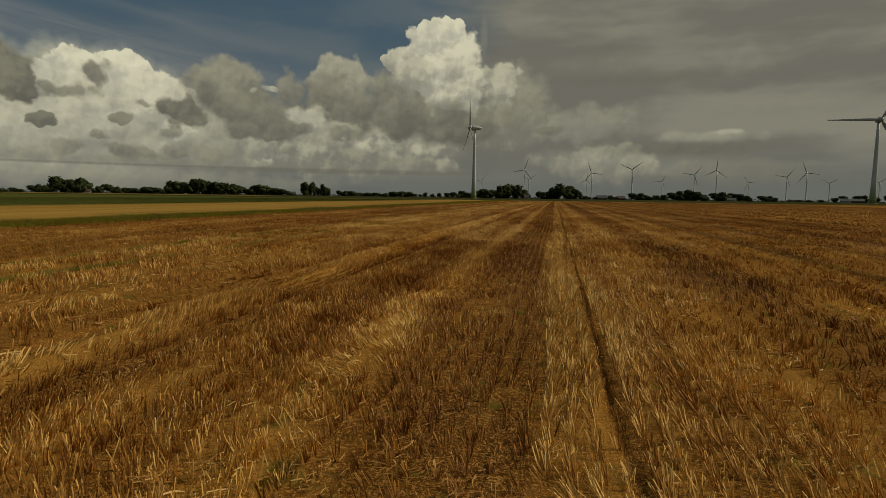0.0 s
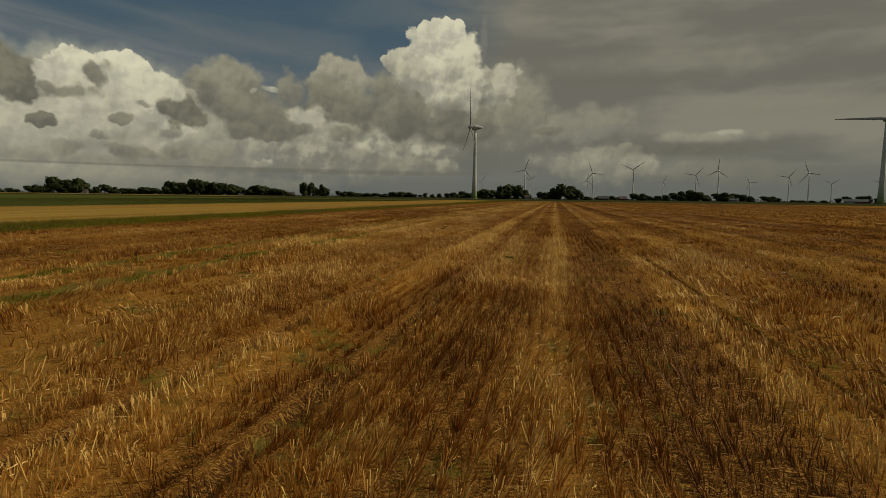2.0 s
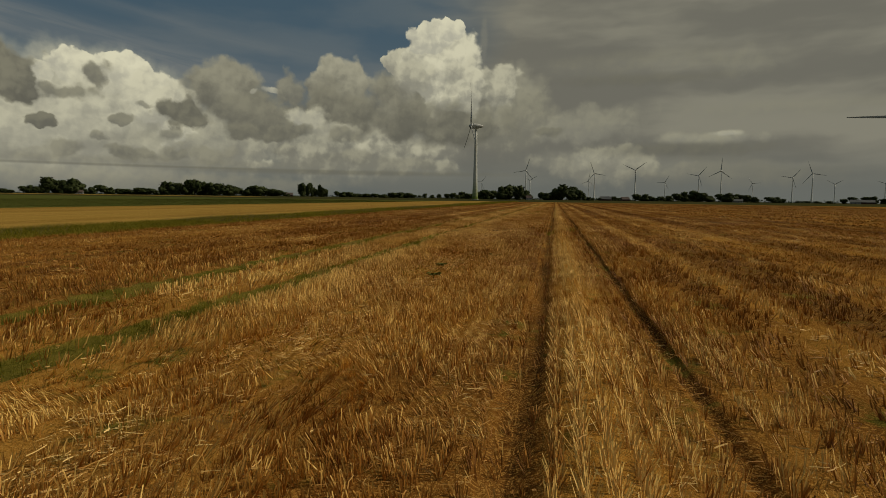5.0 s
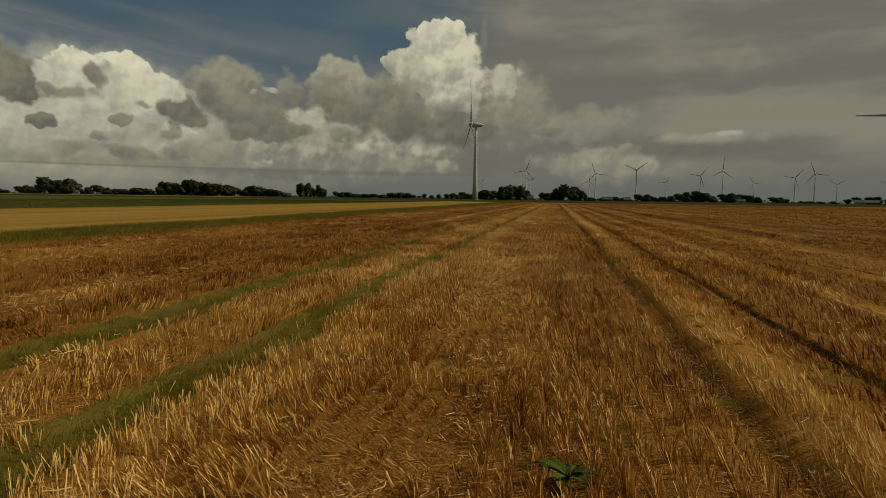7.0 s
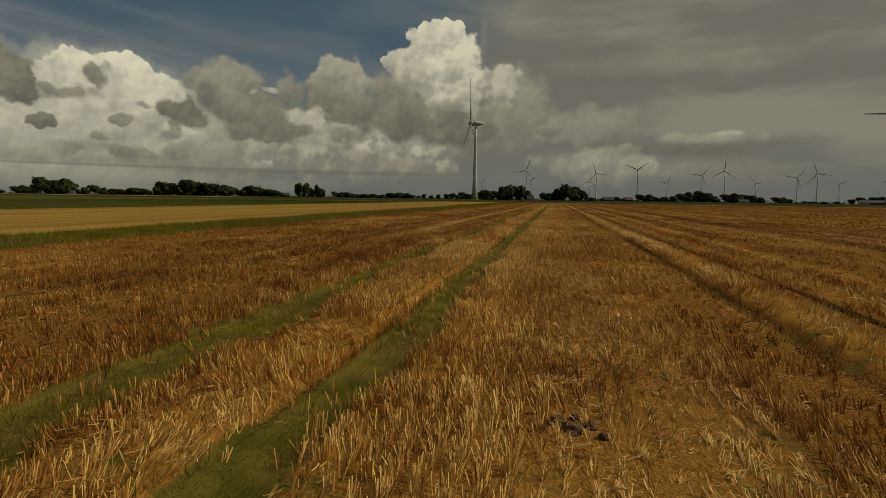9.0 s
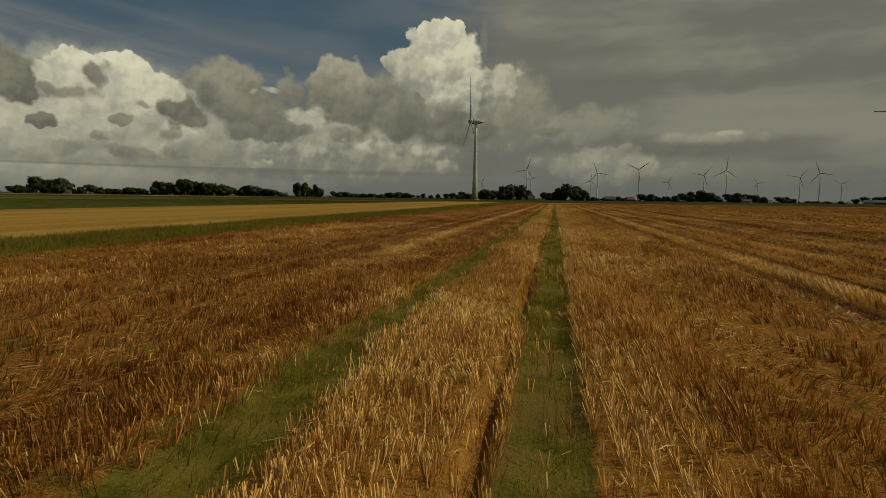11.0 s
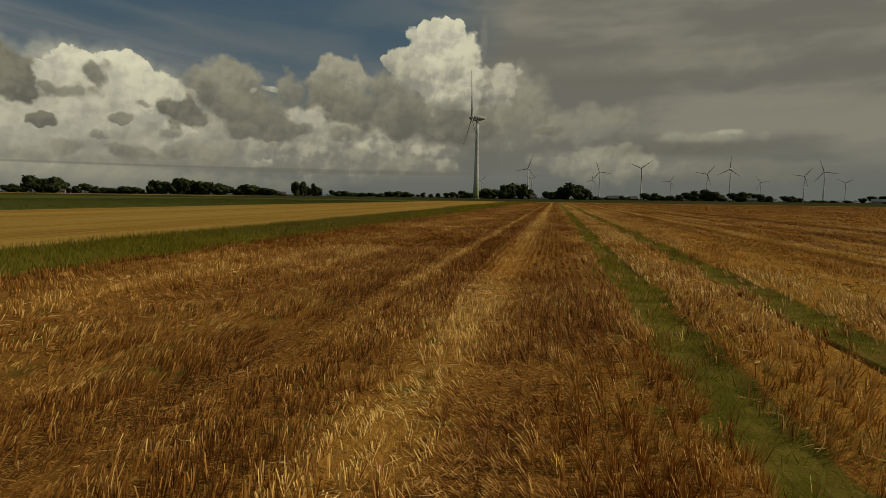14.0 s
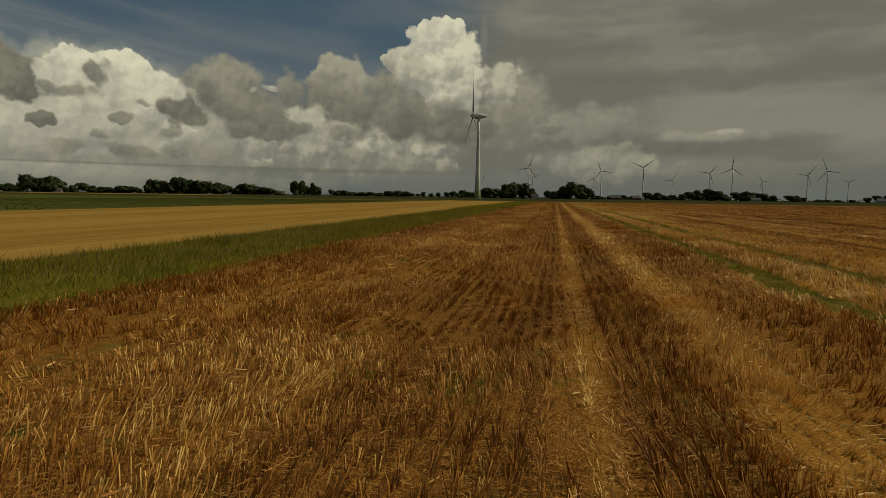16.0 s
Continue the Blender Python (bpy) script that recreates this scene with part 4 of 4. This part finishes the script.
tree_at(-984, 1104, 20.1, 15.6)
tree_at(-1005, 1139, 17.9, 11.1)
tree_at(-981, 1126, 27.3, 21.7)
tree_at(-1000, 1162, 24.3, 15.4)
tree_at(-970, 1145, 20.7, 16.6)
tree_at(-991, 1181, 18.4, 11.8)
tree_at(-921, 1110, 20.0, 13.7)
tree_at(-941, 1145, 17.8, 9.7)
tree_at(-841, 1036, 34.2, 11.8)
tree_at(-852, 1069, 30.4, 8.4)
tree_at(-809, 1031, 40.0, 14.6)
tree_at(-817, 1065, 35.6, 10.3)
tree_at(-791, 1038, 24.7, 13.7)
tree_at(-805, 1071, 22.0, 9.7)
tree_at(-874, 1195, 31.8, 33.2)
tree_at(-888, 1234, 28.3, 23.5)
tree_at(-826, 1154, 34.1, 30.8)
tree_at(-836, 1191, 30.3, 21.9)
tree_at(-772, 1105, 22.8, 27.1)
tree_at(-786, 1140, 20.2, 19.2)
tree_at(-794, 1165, 34.2, 35.6)
tree_at(-804, 1202, 30.4, 25.3)
tree_at(-742, 1112, 32.6, 35.6)
tree_at(-751, 1148, 28.9, 25.2)
tree_at(-752, 1156, 37.1, 31.6)
tree_at(-760, 1194, 33.0, 22.4)
tree_at(-724, 1146, 36.7, 30.1)
tree_at(-731, 1183, 32.6, 21.4)
tree_at(-693, 1127, 32.7, 27.2)
tree_at(-701, 1164, 29.1, 19.3)
tree_at(-724, 1209, 31.5, 26.3)
tree_at(-732, 1247, 28.0, 18.7)
tree_at(-740, 1271, 33.0, 21.8)
tree_at(-749, 1312, 29.3, 15.5)
tree_at(-710, 1275, 33.0, 23.7)
tree_at(-718, 1316, 29.3, 16.8)
tree_at(-654, 1208, 41.5, 25.6)
tree_at(-656, 1248, 36.9, 18.2)
tree_at(-677, 1284, 29.3, 21.3)
tree_at(-685, 1325, 26.1, 15.1)
tree_at(-629, 1230, 31.6, 17.8)
tree_at(-635, 1270, 28.0, 12.6)
tree_at(-593, 1194, 23.8, 14.8)
tree_at(-601, 1232, 21.1, 10.5)
tree_at(-563, 1174, 13.3, 6.7)
tree_at(-578, 1279, 23.5, 34.0)
tree_at(-586, 1320, 20.8, 24.1)
tree_at(-517, 1179, 18.2, 31.6)
tree_at(-525, 1216, 16.2, 22.4)
tree_at(-485, 1161, 19.5, 27.4)
tree_at(-491, 1197, 17.4, 19.4)
tree_at(-507, 1190, 13.4, 18.4)
tree_at(-505, 1305, 18.2, 14.7)
tree_at(-513, 1346, 16.2, 10.4)
tree_at(-492, 1313, 21.9, 13.5)
tree_at(-498, 1354, 19.5, 9.5)
tree_at(-442, 1219, 20.3, 12.8)
tree_at(-446, 1257, 18.0, 9.1)
tree_at(-448, 1286, 24.9, 9.3)
tree_at(-451, 1326, 22.1, 6.6)
tree_at(-436, 1311, 25.3, 9.7)
tree_at(-438, 1352, 22.5, 6.9)
tree_at(-420, 1328, 29.3, 10.1)
tree_at(-421, 1371, 26.0, 7.1)
tree_at(-374, 1250, 27.4, 8.4)
tree_at(-374, 1290, 24.4, 6.0)
tree_at(-341, 1205, 26.4, 12.5)
tree_at(-340, 1243, 23.4, 8.9)
tree_at(-324, 1210, 23.1, 12.8)
tree_at(-325, 1248, 20.5, 9.0)
tree_at(-312, 1222, 23.3, 11.7)
tree_at(-312, 1261, 20.7, 8.3)
tree_at(-317, 1349, 14.6, 7.1)
tree_at(-271, 1202, 13.0, 10.7)
tree_at(-289, 1359, 14.7, 9.1)
tree_at(-258, 1285, 12.1, 10.3)
tree_at(-242, 1295, 13.9, 12.0)
tree_at(-227, 1286, 24.2, 13.5)
tree_at(-223, 1327, 21.5, 9.6)
tree_at(-218, 1364, 32.8, 17.5)
tree_at(-212, 1408, 29.2, 12.4)
tree_at(-181, 1231, 19.7, 12.1)
tree_at(-179, 1270, 17.5, 8.6)
tree_at(-133, 988, 21.0, 13.4)
tree_at(-128, 1019, 18.7, 9.5)
tree_at(-112, 911, 21.8, 15.6)
tree_at(-106, 940, 19.4, 11.1)
tree_at(-107, 984, 23.5, 15.8)
tree_at(-101, 1015, 20.8, 11.2)
tree_at(-83, 894, 23.6, 21.4)
tree_at(-76, 923, 21.0, 15.2)
tree_at(-76, 950, 32.5, 25.8)
tree_at(-64, 981, 28.9, 18.3)
tree_at(-58, 907, 23.8, 22.9)
tree_at(-50, 936, 21.2, 16.3)
tree_at(-52, 986, 15.5, 14.4)
tree_at(-47, 1017, 13.8, 10.2)
tree_at(-28, 1001, 15.7, 13.8)
tree_at(-22, 1032, 13.9, 9.8)
tree_at(-17, 912, 16.6, 11.9)
tree_at(-10, 941, 14.8, 8.4)
tree_at(-5, 929, 21.7, 20.1)
tree_at(4, 959, 19.3, 14.2)
tree_at(6, 923, 28.7, 25.9)
tree_at(18, 953, 25.5, 18.4)
tree_at(22, 1025, 26.5, 24.4)
tree_at(33, 1058, 23.5, 17.3)
tree_at(32, 997, 18.0, 18.7)
tree_at(41, 1029, 16.0, 13.3)
tree_at(51, 1032, 15.9, 6.5)
tree_at(59, 1064, 14.1, 4.6)
tree_at(75, 1117, 14.3, 6.0)
tree_at(83, 1152, 12.7, 4.3)
tree_at(108, 1201, 18.4, 9.2)
tree_at(119, 1239, 16.3, 6.6)
tree_at(122, 1178, 21.0, 6.9)
tree_at(135, 1215, 18.6, 4.9)
tree_at(149, 1204, 21.3, 14.8)
tree_at(162, 1242, 19.0, 10.5)
tree_at(157, 1138, 23.0, 14.3)
tree_at(171, 1173, 20.4, 10.1)
tree_at(174, 1161, 17.5, 8.8)
tree_at(187, 1197, 15.6, 6.2)
tree_at(204, 1254, 25.2, 10.8)
tree_at(220, 1293, 22.4, 7.7)
tree_at(200, 1155, 17.4, 11.5)
tree_at(213, 1191, 15.4, 8.1)
tree_at(231, 1246, 21.8, 17.5)
tree_at(247, 1285, 19.4, 12.4)
tree_at(255, 1289, 28.9, 22.2)
tree_at(274, 1330, 25.7, 15.7)
tree_at(254, 1200, 32.8, 23.4)
tree_at(275, 1238, 29.2, 16.6)
tree_at(264, 1172, 29.1, 18.4)
tree_at(284, 1210, 25.9, 13.0)
tree_at(301, 1278, 15.8, 13.6)
tree_at(317, 1317, 14.1, 9.6)
tree_at(308, 1227, 24.2, 17.1)
tree_at(327, 1266, 21.5, 12.1)
tree_at(305, 1161, 28.6, 18.7)
tree_at(326, 1198, 25.4, 13.3)
tree_at(355, 1284, 28.4, 18.2)
tree_at(377, 1325, 25.2, 12.9)
tree_at(368, 1269, 28.0, 15.7)
tree_at(390, 1309, 24.9, 11.1)
tree_at(352, 1175, 14.4, 11.3)
tree_at(369, 1211, 12.8, 8.0)
tree_at(378, 1175, 20.0, 11.7)
tree_at(397, 1212, 17.8, 8.3)
tree_at(416, 1248, 24.2, 12.5)
tree_at(438, 1287, 21.5, 8.8)
tree_at(404, 1179, 11.4, 8.5)
tree_at(470, 1287, 18.6, 4.0)
tree_at(495, 1314, 22.1, 4.8)
tree_at(504, 1291, 21.7, 5.0)
tree_at(499, 1230, 14.7, 5.2)
tree_at(524, 1228, 17.5, 10.3)
tree_at(529, 1209, 17.2, 13.9)
tree_at(618, 1352, 25.6, 15.7)
tree_at(593, 1269, 24.0, 16.3)
tree_at(607, 1252, 23.6, 11.6)
tree_at(674, 1339, 31.4, 19.0)
tree_at(638, 1230, 28.7, 16.7)
tree_at(691, 1277, 35.6, 15.2)

# ---------------------------------------------------------------- farms under the trees


def box(bm, x0, x1, y0, y1, z0, z1):
    vs = [bm.verts.new((x, y, z)) for z in (z0, z1) for y in (y0, y1) for x in (x0, x1)]
    for f in ((0, 2, 3, 1), (4, 5, 7, 6), (0, 1, 5, 4), (2, 6, 7, 3), (0, 4, 6, 2), (1, 3, 7, 5)):
        bm.faces.new([vs[k] for k in f])
    return bm


def house(x, y, long, deep, eave, ridge, wall_mat, top_mat, turn, label):
    ob = tagged(new("farmhouse"), label, "house", "farms on the horizon")
    h, d = long / 2, deep / 2
    bm = bmesh.new()
    box(bm, -h, h, -d, d, -0.3, eave)
    g = [bm.verts.new(p) for p in ((-h, -d, eave), (-h, d, eave), (-h, 0, ridge), (h, -d, eave), (h, d, eave), (h, 0, ridge))]
    bm.faces.new((g[0], g[2], g[1]))
    bm.faces.new((g[3], g[4], g[5]))
    part("wall", bm, wall_mat, ob)
    bm = bmesh.new()
    for s in (-1, 1):
        a = [(-h - 0.4, s * (d + 0.5), eave - 0.25), (h + 0.4, s * (d + 0.5), eave - 0.25), (h + 0.4, 0, ridge + 0.1), (-h - 0.4, 0, ridge + 0.1)]
        lo = [bm.verts.new(p) for p in a]
        hi = [bm.verts.new((p[0], p[1], p[2] + 0.25)) for p in a]
        bm.faces.new(lo)
        bm.faces.new(hi[::-1])
        for k in range(4):
            bm.faces.new((lo[k], hi[k], hi[(k + 1) % 4], lo[(k + 1) % 4]))
    roof = part("roof", bm, top_mat, ob)
    part("chimney", box(bmesh.new(), h * 0.4, h * 0.4 + 0.9, -0.4, 0.5, ridge - 0.6, ridge + 1.2), brick_mat, roof)
    n = max(2, int(long / 4))
    for k in range(n):
        cx = -h + (k + 0.5) * long / n
        if k == n // 2:
            part("door", box(bmesh.new(), cx - 0.5, cx + 0.5, -d - 0.04, -d + 0.05, 0.0, 2.1), roof_mat, ob)
        else:
            part("window", box(bmesh.new(), cx - 0.6, cx + 0.6, -d - 0.04, -d + 0.05, 0.9, 2.1), glass_mat, ob)
    ob.matrix_basis = Matrix.Translation((x, y, 0)) @ Matrix.Rotation(radians(turn), 4, "Z")
    return ob


house(-936, 1021, 14, 8, 3.2, 7.5, white_wall_mat, roof_mat, 35, "white farmhouse beside tall dark trees")
house(-44, 908, 8, 7, 3.2, 6.5, white_wall_mat, roof_mat, 5, "small white house at the foot of a turbine")
house(85, 1116, 20, 10, 3.0, 7.5, brick_mat, metal_roof_mat, -10, "low brick barn with a pale roof")
house(121, 1133, 14, 9, 3.0, 7.0, brick_mat, roof_mat, 12, "low brick farmhouse with a dark roof")
house(327, 1183, 18, 9, 3.0, 6.0, white_wall_mat, metal_roof_mat, -20, "low white shed between trees")
house(491, 1113, 15, 11, 3.4, 7.0, white_wall_mat, metal_roof_mat, -25, "large pale barn with a sheet roof")
house(515, 1128, 22, 11, 3.2, 7.0, brick_mat, metal_roof_mat, -18, "long barn with a light grey sheet roof")
house(-574, 1203, 14, 9, 3.0, 8.0, brick_mat, roof_mat, 25, "red-brick farmhouse with a dark roof")

# ---------------------------------------------------------------- weeds and clods in the field


def weed(x, y, size, leaves, seed, label):
    """A low rosette: each leaf is a bent, pointed blade with a folded midrib, round a short stem."""
    r = random.Random(seed)
    ob = tagged(new("weed"), label, "plant", "weeds in the stubble")
    z0 = float(ground_height(np.array([x]), np.array([y]))[0])
    bm = bmesh.new()
    tube(bm, [(AZ * (q * size * 0.5), 0.008 * (1 - 0.6 * q), 0.008 * (1 - 0.6 * q), AX, AY) for q in (-0.1, 0.5, 1.0)], 6)
    part("stem", bm, weed_mat, ob)
    for k in range(leaves):
        a, rise = k * 2.4 + r.uniform(-0.4, 0.4), r.uniform(0.25, 1.0)
        length, wide = size * r.uniform(0.6, 1.1), size * r.uniform(0.14, 0.24)
        out, side = Vector((math.cos(a), math.sin(a), 0)), Vector((-math.sin(a), math.cos(a), 0))
        bm = bmesh.new()
        rows = []
        for q, w in ((0.0, 0.15), (0.25, 0.8), (0.55, 1.0), (0.8, 0.6), (1.0, 0.06)):
            c = out * (q * length * 0.85) + AZ * (size * 0.25 + rise * length * (q - 0.75 * q * q))
            rows.append([bm.verts.new(c - side * w * wide + AZ * 0.012), bm.verts.new(c), bm.verts.new(c + side * w * wide + AZ * 0.012)])
        for p, q in zip(rows, rows[1:]):
            for i in (0, 1):
                bm.faces.new((p[i], p[i + 1], q[i + 1], q[i]))
        part("leaf", bm, weed_mat, ob)
    ob.matrix_basis = Matrix.Translation((x, y, z0))
    return ob


weed(-6.15, 39.4, 0.20, 11, 1, "low broad-leaved green weed among golden stubble")
weed(-7.04, 36.9, 0.17, 14, 2, "green weed tuft on lying straw")
weed(-6.87, 35.3, 0.19, 14, 3, "green weed tuft beside flattened stubble")
weed(-2.90, 23.4, 0.18, 12, 4, "small green weed in the brown stubble")
weed(-9.39, 21.8, 0.16, 12, 6, "dark green weed at the edge of a grassy track")
weed(-4.56, 22.1, 0.13, 12, 7, "small green weed tuft beside a rut")
weed(-16.13, 76.6, 0.13, 14, 5, "lone green weed in reddish-brown stubble")


def clod(x, y, size, seed):
    r = random.Random(seed)
    bm = bmesh.new()
    bmesh.ops.create_icosphere(bm, subdivisions=2, radius=size)
    for v in bm.verts:
        v.co *= 1 + 0.5 * noise.noise(v.co * (1.4 / size) + Vector((seed, 0, 0)))
        v.co.z *= 0.6
    ob = part("soil_clod", bm, clod_mat)
    ob.matrix_basis = Matrix.Translation((x, y, float(ground_height(np.array([x]), np.array([y]))[0]) + size * 0.25)) @ Matrix.Rotation(r.random() * 6, 4, "Z")
    return tagged(ob, "lump of dry grey-brown soil lying in the stubble", "soil clod", "soil clods")


clod_mat = patchy_material("dry soil", (0.11, 0.068, 0.036), (0.16, 0.10, 0.055), (0.22, 0.15, 0.085), 9.0, (1, 1, 1))
for k, (dx, dy, size) in enumerate(((0.0, 0.0, 0.07), (0.12, 0.10, 0.05), (-0.10, 0.14, 0.06), (0.04, 0.25, 0.045), (0.2, -0.05, 0.04), (-0.2, 0.02, 0.035))):
    clod(-7.45 + dx, 51.5 + dy, size, k)
